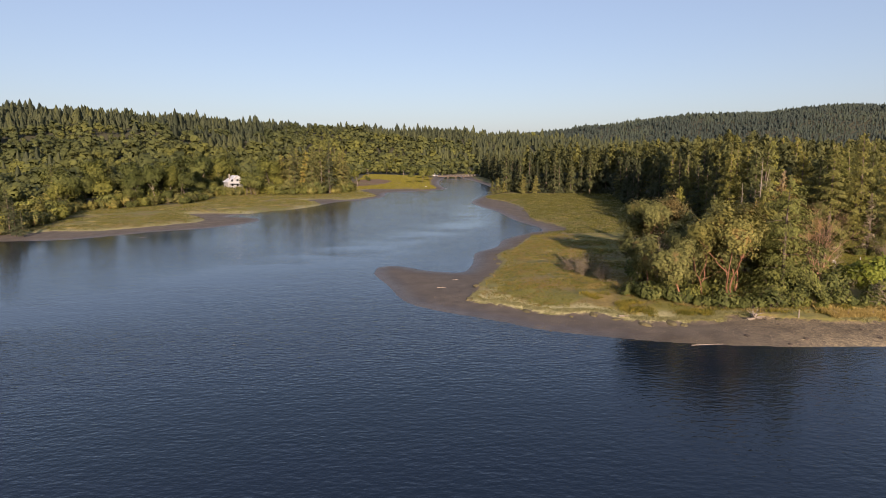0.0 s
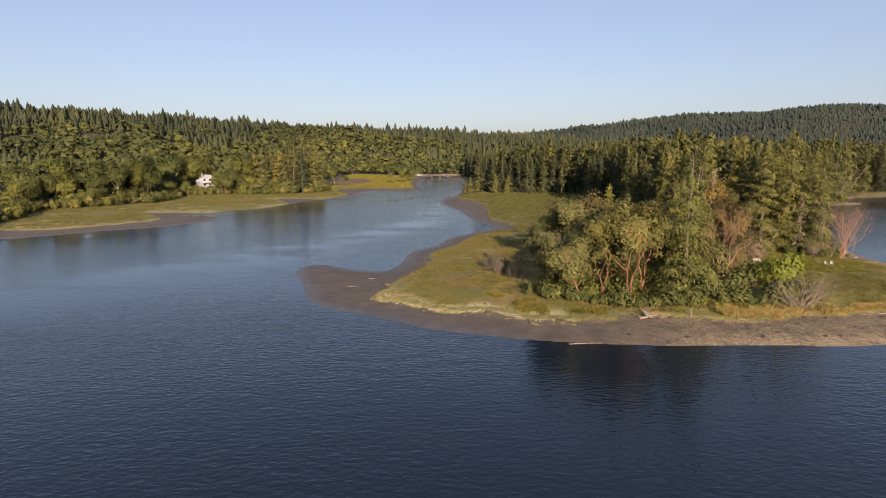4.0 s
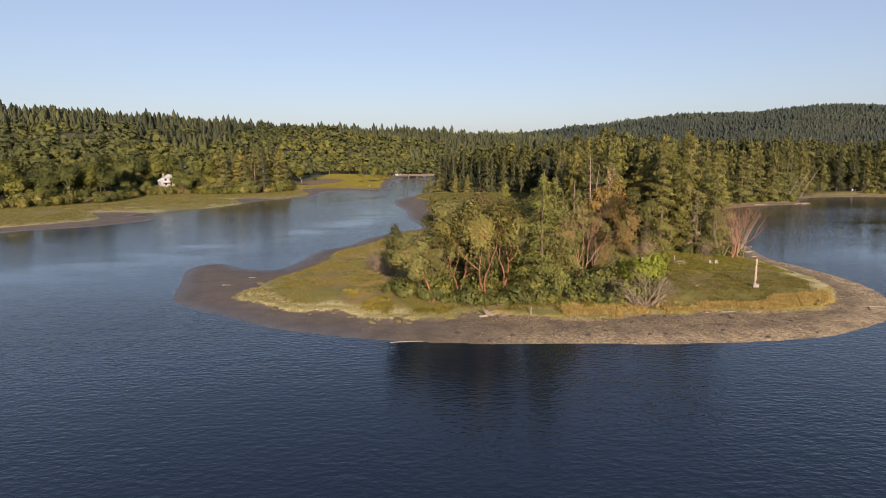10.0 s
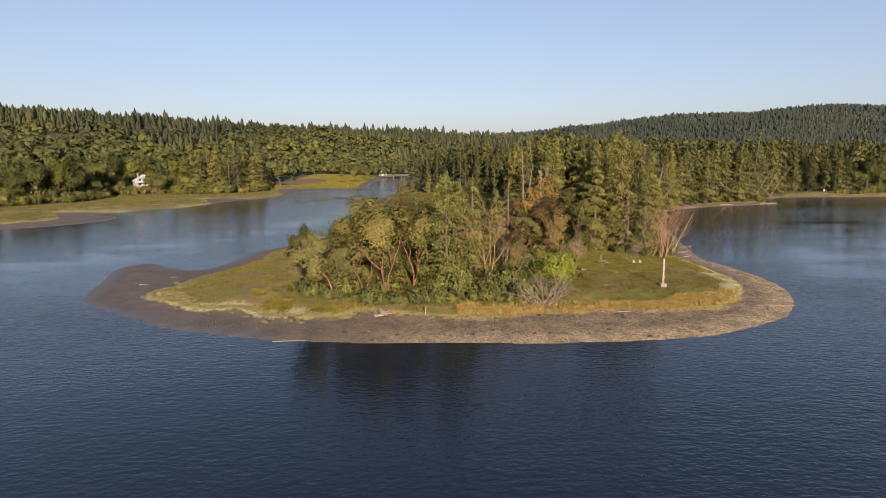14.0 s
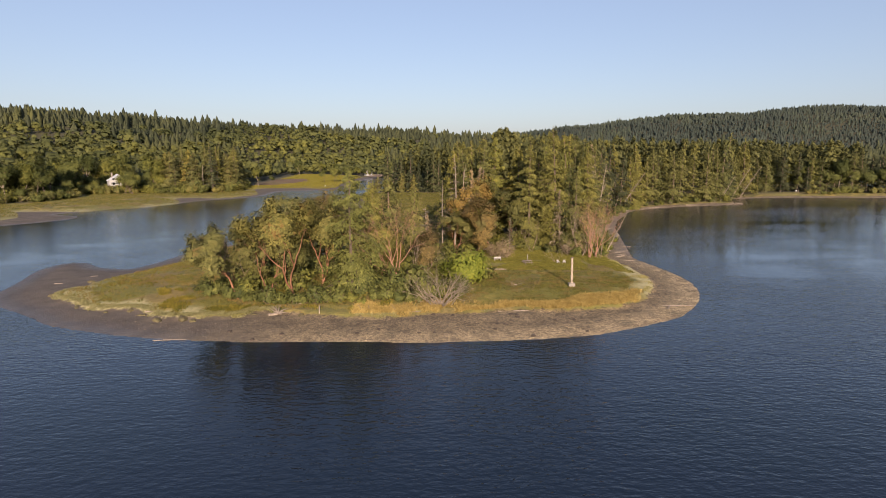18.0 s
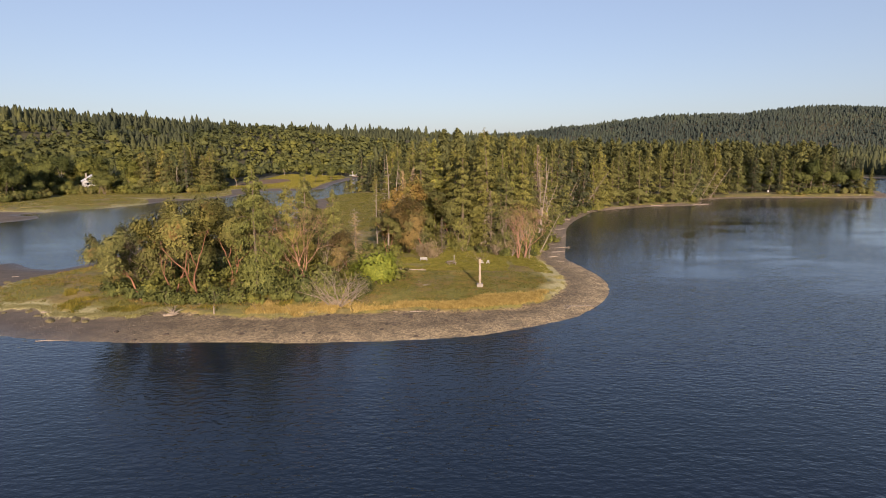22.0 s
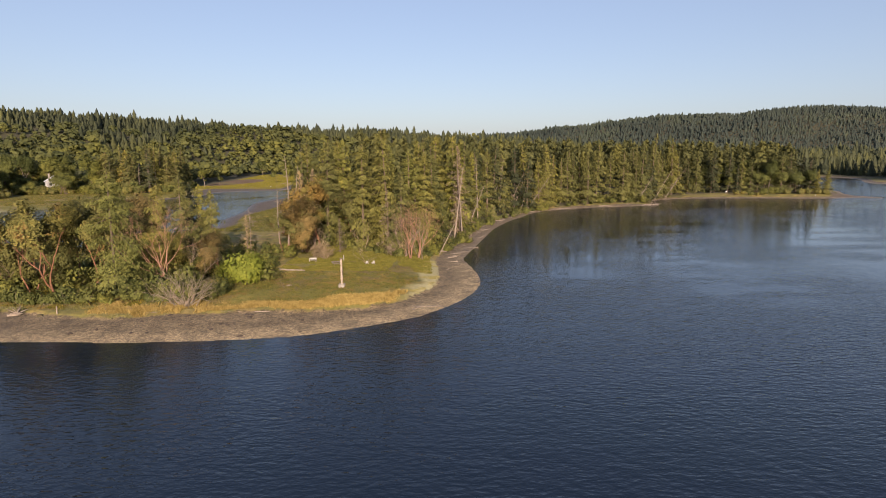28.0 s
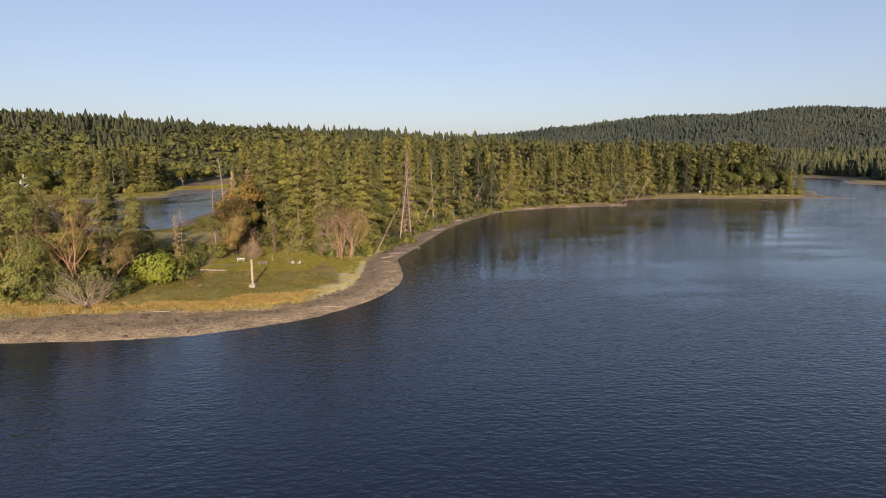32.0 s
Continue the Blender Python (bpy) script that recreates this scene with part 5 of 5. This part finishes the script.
def drift():
    rng = np.random.default_rng(61)
    logs = [(33.2, 73.2, 4.2, 0.07, 4), (103.5, 88.6, 5.2, 0.12, 3), (101.5, 87.5, 2.6, 0.10, 60), (77.0, 110.4, 5.0, 0.22, -8), (80.1, 97.4, 1.6, 0.12, 20), (112.5, 147.2, 4.0, 0.11, 15),
            (110.2, 140.5, 3.2, 0.11, 10), (107.6, 133, 2.6, 0.14, 30), (105.2, 137.5, 3.0, 0.25, -40), (116.2, 166, 6.0, 0.2, 70), (119, 183, 5, 0.2, 50), (125, 208, 6, 0.2, 35), (140, 239, 7, 0.22, 40),
            (158, 255, 7, 0.2, 20), (178, 265.5, 6, 0.2, 5), (200, 272, 8, 0.25, 8), (106.5, 118, 3.0, 0.1, 70), (74.5, 84.2, 3.2, 0.12, 3), (79, 84.6, 2.2, 0.1, 5), (-92, 178.5, 2.2, 0.07, 10),
            (-1.0, 105, 1.6, 0.08, 0), (1.6, 111.5, 1.2, 0.08, 20), (60, 82.9, 9.0, 0.11, -3), (26, 83.8, 2.2, 0.12, 3), (46.2, 87, 1.6, 0.1, 20)]
    shore = spline([(107, 128), (108.5, 142), (111, 156), (115, 176), (122, 201), (133, 225), (148, 248), (175, 264), (201, 272), (209, 296), (228, 310), (258, 312)], per=10)
    for x, y in shore[::1]:
        if rng.random() < 0.7:
            logs.append((x + rng.normal() * 1.1, y + rng.normal() * 1.1, rng.uniform(1.0, 3.6), rng.uniform(0.05, 0.11), rng.uniform(20, 160)))
    for x, y, length, r, turn in logs:
        ob = new("driftwood_log", log_mesh("driftwood_log", rng, length, r, GREY_WOOD))
        ob.matrix_world = pose(x, y, max(ground_at(x, y), -0.02) - 0.03, 0, 0, turn)
        tagged(ob, "bleached grey driftwood log stranded on the shore", "driftwood", "driftwood along the shore")
    # the root wad below the bank
    wad = tagged(new("driftwood_stump"), "upturned bleached stump with tangled roots below the bank", "driftwood")
    wad.matrix_world = pose(43.6, 82.9, ground_at(43.6, 82.9) - 0.05, 0, 0, 15)
    part("log", log_mesh("stump_log", rng, 1.3, 0.22, GREY_WOOD, 2), wad)
    roots = []
    for _ in range(16):
        e = unit(rng.normal(size=3) * [1.2, 0.7, 0.6] + [0.3, 0, 0.5]) * rng.uniform(0.7, 1.7)
        e[2] = abs(e[2])
        roots.append(tube(bend_line(rng, (0.6, 0, 0.3), np.array([0.6, 0, 0.3]) + e, 0.2, 5), [0.13, 0.1, 0.08, 0.05, 0.02], 5))
    part("roots", mesh_of("stump_roots", *join_arrays(roots), GREY_WOOD, True), wad)
    # the fallen dead shrub on the beach
    bush = tagged(new("fallen_dead_tree"), "fallen dead tree with a tangle of bare branches on the beach", "tree")
    bush.matrix_world = pose(67.3, 85.3, ground_at(67.3, 85.3) - 0.1) @ Matrix.Scale(1.15, 4)
    for _ in range(26):
        a = rng.uniform(-1.0, math.pi + 1.0)
        d = np.array([np.cos(a) * 0.9, -abs(np.sin(a)) * 0.55 + 0.1, 0.4 + 0.95 * rng.random()])
        fine = []
        limb_skeleton(rng, (rng.normal() * 0.6, 0.4, 0.1), d, rng.uniform(1.6, 2.3), 0.08, 3, 0.42, -0.05, fine, [], 5, (2, 3))
        v, f = join_arrays(fine)
        v[:, 2] = np.maximum(v[:, 2], -0.25 + 0.1 * (v[:, 1] + 2))
        part("branch", mesh_of("dead_branch", v, f, DEAD, True), bush)
    part("trunk", mesh_of("dead_trunk", *tube(bend_line(rng, (-0.6, 2.6, 0.5), (0.4, -0.6, 0.45), 0.2, 6), [0.26, 0.25, 0.23, 0.2, 0.17, 0.12], 8), GREY_WOOD, True), bush)
    # clods fallen from the bank
    clods = [lump_mesh("sod_clod", rng, (0.75, 0.5, 0.35), SOD), lump_mesh("sod_clod", rng, (0.5, 0.45, 0.32), SOD), lump_mesh("sod_clod", rng, (0.9, 0.6, 0.3), SOD)]
    spots = [(31.8, 81.0), (33.0, 80.7), (24.6, 83.9), (21.5, 85.6), (18.4, 85.4), (12, 88.8), (4.0, 96.2), (4.6, 98.8), (5.0, 101.5), (5.4, 104.2), (6.2, 108.2), (8.0, 113.0), (9.0, 117), (9.8, 121.5),
             (11.5, 129), (11.0, 135.5), (12, 141), (15.4, 147.6), (18.0, 153), (20, 160.5), (22.6, 168), (40.9, 83.5), (47.8, 82.6), (28.2, 81.3), (31.2, 222), (32.6, 232), (33.0, 250), (31.2, 272), (30, 286), (27, 300)]
    for i, (x, y) in enumerate(spots):
        ob = new("sod_clod", clods[i % 3])
        ob.matrix_world = pose(x + rng.normal() * 0.2, y + rng.normal() * 0.2, ground_at(x, y) - 0.04, rng.normal() * 8, rng.normal() * 8, rng.random() * 360) @ Matrix.Scale(rng.uniform(0.55, 1.25) * (1.8 if y > 200 else 1), 4)
        tagged(ob, "clod of turf slumped from the marsh bank", "turf clod", "clods along the marsh bank")
    stones = [lump_mesh("beach_rock", rng, (0.35, 0.28, 0.2), MUD_LUMP), lump_mesh("beach_rock", rng, (0.28, 0.28, 0.16), MUD_LUMP)]
    for i in range(26):
        x, y = rng.uniform(34, 100), rng.uniform(73, 84)
        if inside_distance(np.array([x]), np.array([y]), WATER_LINE)[0] < 0.4 or inside_distance(np.array([x]), np.array([y]), MARSH_LINE)[0] > -0.5:
            continue
        ob = new("beach_rock", stones[i % 2])
        ob.matrix_world = pose(x, y, ground_at(x, y) + 0.02, 0, 0, rng.random() * 360) @ Matrix.Scale(rng.uniform(0.6, 1.3), 4)
        tagged(ob, "dark weedy rock on the gravel beach", "rock", "rocks on the beach")


drift()


# ---- made things ----
def box(bm, x0, x1, y0, y1, z0, z1, bevel=0.0):
    r = bmesh.ops.create_cube(bm, size=1)
    for v in r["verts"]:
        v.co = Vector(((x0 + x1) / 2 + v.co.x * (x1 - x0), (y0 + y1) / 2 + v.co.y * (y1 - y0), (z0 + z1) / 2 + v.co.z * (z1 - z0)))
    if bevel:
        es = list({e for v in r["verts"] for e in v.link_edges})
        bmesh.ops.bevel(bm, geom=es, offset=bevel, segments=1, affect="EDGES")


def built(name, mat, fill, parent=None, label="", smooth=False):
    bm = bmesh.new()
    fill(bm)
    me = bpy.data.meshes.new(name)
    bm.to_mesh(me)
    bm.free()
    me.materials.append(mat)
    if smooth:
        for p in me.polygons:
            p.use_smooth = True
    ob = new(name, me)
    if parent is not None:
        ob.parent = parent
    if label:
        tagged(ob, label)
    return ob


POLE_WOOD = rough_material("pale_carved_wood", (0.20, 0.17, 0.135), (0.36, 0.315, 0.26), 5.0, stretch=(1, 1, 0.3))
CONCRETE = rough_material("concrete", (0.17, 0.158, 0.14), (0.27, 0.255, 0.23), 8.0)
WHITE = rough_material("white_paint", (0.33, 0.35, 0.37), (0.47, 0.49, 0.51), 4.0, strength=0.1)
AGED_WHITE = rough_material("aged_white_paint", (0.30, 0.30, 0.29), (0.46, 0.455, 0.44), 4.0, strength=0.1)
ROOF = rough_material("grey_shingles", (0.20, 0.20, 0.205), (0.34, 0.34, 0.345), 5.0)
PALE_ROOF = rough_material("pale_metal_roof", (0.42, 0.46, 0.52), (0.56, 0.60, 0.66), 3.0, strength=0.1)
BROWN = rough_material("brown_timber", (0.10, 0.075, 0.055), (0.20, 0.155, 0.115), 6.0, stretch=(1, 1, 0.3))
GLASS, gnt, gb = nodes_of("window_glass", 0.08)
gb.inputs["Base Color"].default_value = (0.03, 0.035, 0.04, 1)
gb.inputs["Specular IOR Level"].default_value = 0.8


def carved_pole(x, y):
    """A carved pole of stacked figures, kept to plain bands and lobes, on a concrete foot."""
    ob = tagged(new("carved_pole"), "pale weathered carved wooden pole on a concrete foot", "pole")
    ob.matrix_world = pose(x, y, ground_at(x, y) - 0.05)
    rng = np.random.default_rng(3)
    zs = np.linspace(0.55, 4.75, 44)
    rad = 0.20 + 0.03 * np.sin(zs * 4.6) + 0.02 * np.sin(zs * 11 + 1) - 0.012 * zs
    rad[-3:] *= [0.9, 0.75, 0.5]
    part("shaft", mesh_of("pole_shaft", *tube(np.stack([0 * zs, 0 * zs, zs], -1), rad, 14), POLE_WOOD, True), ob)
    for z, w in ((1.5, 0.46), (2.7, 0.42), (3.9, 0.5)):
        built("carved_band", POLE_WOOD, lambda bm: box(bm, -w * 0.42, w * 0.42, -0.27, 0.05, z - 0.10, z + 0.10, 0.05), ob)
    built("cap", BROWN, lambda bm: box(bm, -0.26, 0.26, -0.2, 0.2, 4.72, 4.86, 0.04), ob, "dark wooden cap")
    built("foot", CONCRETE, lambda bm: box(bm, -0.5, 0.5, -0.5, 0.5, 0, 0.6, 0.04), ob, "square concrete foot")


def bench(x, y, turn, mat, label):
    ob = tagged(new("bench"), label, "bench")
    ob.matrix_world = pose(x, y, ground_at(x, y), 0, 0, turn) @ Matrix.Scale(0.85, 4)
    for k in range(3):
        built("seat_slat", mat, lambda bm: box(bm, -0.9, 0.9, -0.22 + 0.15 * k, -0.09 + 0.15 * k, 0.43, 0.47, 0.01), ob)
    for k in range(3):
        built("back_slat", mat, lambda bm: box(bm, -0.9, 0.9, 0.24, 0.28, 0.55 + 0.15 * k, 0.67 + 0.15 * k, 0.01), ob)
    for sx in (-0.75, 0.75):
        built("end_frame", mat, lambda bm: (box(bm, sx - 0.05, sx + 0.05, -0.22, -0.14, 0, 0.62, 0.01), box(bm, sx - 0.05, sx + 0.05, 0.20, 0.28, 0, 0.98, 0.01), box(bm, sx - 0.05, sx + 0.05, -0.26, 0.22, 0.60, 0.66, 0.01)), ob)


def picnic_table(x, y, turn):
    ob = tagged(new("picnic_table"), "weathered grey timber picnic table on the lawn", "picnic table")
    ob.matrix_world = pose(x, y, ground_at(x, y), 0, 0, turn)
    for k in range(5):
        built("top_plank", GREY_WOOD, lambda bm: box(bm, -0.95, 0.95, -0.38 + 0.155 * k, -0.24 + 0.155 * k, 0.71, 0.75, 0.008), ob)
    for sy in (-0.72, 0.58):
        built("seat_plank", GREY_WOOD, lambda bm: box(bm, -0.95, 0.95, sy, sy + 0.24, 0.42, 0.46, 0.008), ob)
    for sx in (-0.65, 0.65):
        built("cross_beam", GREY_WOOD, lambda bm: box(bm, sx - 0.04, sx + 0.04, -0.72, 0.82, 0.36, 0.42, 0.008), ob)
        for s in (-1, 1):
            leg = built("leg", GREY_WOOD, lambda bm: box(bm, -0.04, 0.04, -0.05, 0.05, 0, 0.86, 0.008), ob)
            leg.matrix_basis = pose(sx + 0.085, s * 0.62, -0.02, s * 28, 0, 0)


def post(x, y, h, mat, label, name="marker_post", r=0.06):
    ob = new(name, mesh_of(name, *tube([(0, 0, -0.3), (0, 0, h * 0.5), (0.02, 0, h), (0.02, 0, h + 0.01)], [r, r, r * 0.95, 0.01], 8), mat))
    ob.matrix_world = pose(x, y, ground_at(x, y))
    tagged(ob, label, "post")


carved_pole(88.75, 96.3)
bench(78.8, 120.2, 8, AGED_WHITE, "white painted bench below the shrubs on the lawn")


def garden_chair(x, y, turn):
    ob = tagged(new("garden_chair"), "white slatted garden chair on the lawn", "chair", "garden chairs on the lawn")
    ob.matrix_world = pose(x, y, ground_at(x, y), 0, 0, turn) @ Matrix.Scale(0.72, 4)
    for k in range(4):
        built("seat_slat", AGED_WHITE, lambda bm: box(bm, -0.28, 0.28, -0.3 + 0.15 * k, -0.17 + 0.15 * k, 0.33 - 0.03 * k, 0.36 - 0.03 * k, 0.006), ob)
    for k in range(4):
        s = built("back_slat", AGED_WHITE, lambda bm: box(bm, -0.28 + 0.145 * k, -0.16 + 0.145 * k, -0.015, 0.015, 0, 0.75, 0.006), ob)
        s.matrix_basis = pose(0, 0.28, 0.22, -18, 0, 0)
    for sx in (-0.34, 0.34):
        built("arm", AGED_WHITE, lambda bm: box(bm, sx - 0.06, sx + 0.06, -0.36, 0.34, 0.52, 0.55, 0.006), ob)
        built("front_leg", AGED_WHITE, lambda bm: box(bm, sx - 0.03, sx + 0.03, -0.34, -0.26, 0, 0.52, 0.006), ob)
        built("back_leg", AGED_WHITE, lambda bm: box(bm, sx - 0.03, sx + 0.03, 0.2, 0.28, 0, 0.52, 0.006), ob)


garden_chair(90.4, 116.4, 12)
garden_chair(91.6, 116.6, -15)
picnic_table(84.3, 116.6, 20)
post(50.2, 82.6, 1.15, GREY_WOOD, "short pale wooden marker post on the bank", r=0.09)
post(85.0, 121.0, 1.2, AGED_WHITE, "slim white post on the lawn", "lawn_post", 0.07)
post(260.3, 326, 1.6, BROWN, "brown post by the cape's opening", "fence_post", 0.12)
set_plant(BARE_BUSH, 90.4, 117.8, 1.0, 40, label="small pale leafless tree behind the bench")


def white_sign(x, y, s=1.0):
    ob = tagged(new("white_sign"), "plain white sign board on two posts by the shore", "sign")
    ob.matrix_world = pose(x, y, ground_at(x, y)) @ Matrix.Scale(s, 4)
    built("board", WHITE, lambda bm: box(bm, -0.6, 0.6, -0.03, 0.03, 0.7, 1.6, 0.01), ob)
    for sx in (-0.45, 0.45):
        built("leg", WHITE, lambda bm: box(bm, sx - 0.05, sx + 0.05, 0.03, 0.11, -0.1, 1.65, 0.01), ob)


white_sign(261.5, 330, 0.7)
white_sign(-14, 416, 0.6)
white_sign(300, 312.5, 0.4)


def house(x, y, z, w, d, eave, ridge, turn, label, storeys=2, deck=True, roof=None):
    """A white gabled house, gable to the water: walls, roof slopes, windows, door, deck and chimney."""
    ob = tagged(new("house"), label, "house")
    ob.matrix_world = pose(x, y, z, 0, 0, turn)

    def shell(bm):
        pts = [(-w / 2, -3), (w / 2, -3), (w / 2, eave), (0, ridge), (-w / 2, eave)]
        a = [bm.verts.new((px, -d / 2, pz)) for px, pz in pts]
        b = [bm.verts.new((px, d / 2, pz)) for px, pz in pts]
        bm.faces.new(a)
        bm.faces.new(b[::-1])
        for k in range(5):
            bm.faces.new((a[k], b[k], b[(k + 1) % 5], a[(k + 1) % 5]))
        bmesh.ops.recalc_face_normals(bm, faces=bm.faces)

    built("wall", WHITE, shell, ob)
    for s in (-1, 1):
        slope = math.atan2(ridge - eave, w / 2)
        run = math.hypot(ridge - eave, w / 2) + 0.6
        r = built("roof_slope", roof or ROOF, lambda bm: box(bm, 0, run, -d / 2 - 0.5, d / 2 + 0.5, 0.02, 0.2, 0.02), ob, "grey shingled roof slope")
        r.matrix_basis = pose(0, 0, ridge, 0, math.degrees(slope), 0 if s > 0 else 180)
    for st in range(storeys):
        for k in (-1, 0, 1):
            wx, wz = k * w * 0.28, 1.0 + st * 2.7
            win = built("window", WHITE, lambda bm: (box(bm, wx - 0.7, wx + 0.7, -d / 2 - 0.06, -d / 2 - 0.003, wz + 1.35, wz + 1.45), box(bm, wx - 0.7, wx + 0.7, -d / 2 - 0.06, -d / 2 - 0.003, wz - 0.1, wz),
                                                     box(bm, wx - 0.7, wx - 0.6, -d / 2 - 0.06, -d / 2 - 0.003, wz, wz + 1.35), box(bm, wx + 0.6, wx + 0.7, -d / 2 - 0.06, -d / 2 - 0.003, wz, wz + 1.35)), ob, "white window frame")
            built("pane", GLASS, lambda bm: box(bm, wx - 0.6, wx + 0.6, -d / 2 - 0.03, -d / 2 - 0.004, wz, wz + 1.35), win, "dark window glass")
    built("chimney", CONCRETE, lambda bm: box(bm, -w * 0.3 - 0.4, -w * 0.3 + 0.4, -0.4, 0.4, eave, ridge + 1.0, 0.03), ob)
    if deck:
        built("deck", WHITE, lambda bm: box(bm, -w / 2, w / 2, -d / 2 - 2.6, -d / 2 - 0.004, 2.45, 2.65, 0.02), ob)
        built("deck_rail", WHITE, lambda bm: (box(bm, -w / 2, w / 2, -d / 2 - 2.6, -d / 2 - 2.5, 3.5, 3.6), [box(bm, k - 0.04, k + 0.04, -d / 2 - 2.58, -d / 2 - 2.52, 2.65, 3.5) for k in np.linspace(-w / 2 + 0.1, w / 2 - 0.1, 16)]), ob)
        for k in (-w / 2 + 0.2, 0, w / 2 - 0.2):
            built("deck_post", WHITE, lambda bm: box(bm, k - 0.1, k + 0.1, -d / 2 - 2.5, -d / 2 - 2.3, -3.0, 2.45), ob)


house(-126.5, 360, 5.3, 11.0, 9.0, 3.5, 7.0, 36, "white two-storey house with a pale gabled roof among the trees", roof=PALE_ROOF)
house(-13, 648, ground_at(-13, 648) + 1.0, 6.5, 7, 2.9, 4.4, 70, "small pale house beside the road at the head of the channel", 1, False)
house(-103, 912, 33.5, 14, 9, 4.5, 7.5, 5, "pale house in a clearing on the far slope", 1, False)
house(-150, 960, 41.0, 11, 8, 4.5, 7.0, -10, "white house between trees on the far slope", 1, False)


def road_bridge():
    """The low road bridge at the head of the channel."""
    ob = tagged(new("bridge"), "low concrete road bridge over the channel", "bridge")
    built("deck", BROWN, lambda bm: box(bm, -8, 30, 606, 613, 1.7, 2.3, 0.05), ob)
    for y in (606.2, 612.8):
        built("rail", GREY_WOOD, lambda bm: (box(bm, -8, 30, y - 0.1, y + 0.1, 3.0, 3.15), [box(bm, k - 0.1, k + 0.1, y - 0.1, y + 0.1, 2.3, 3.0) for k in np.arange(-7, 30, 3.0)]), ob)
    for x in (2, 10, 18):
        built("pier", BROWN, lambda bm: box(bm, x - 0.5, x + 0.5, 606.6, 612.4, -1.5, 1.7, 0.05), ob)


road_bridge()
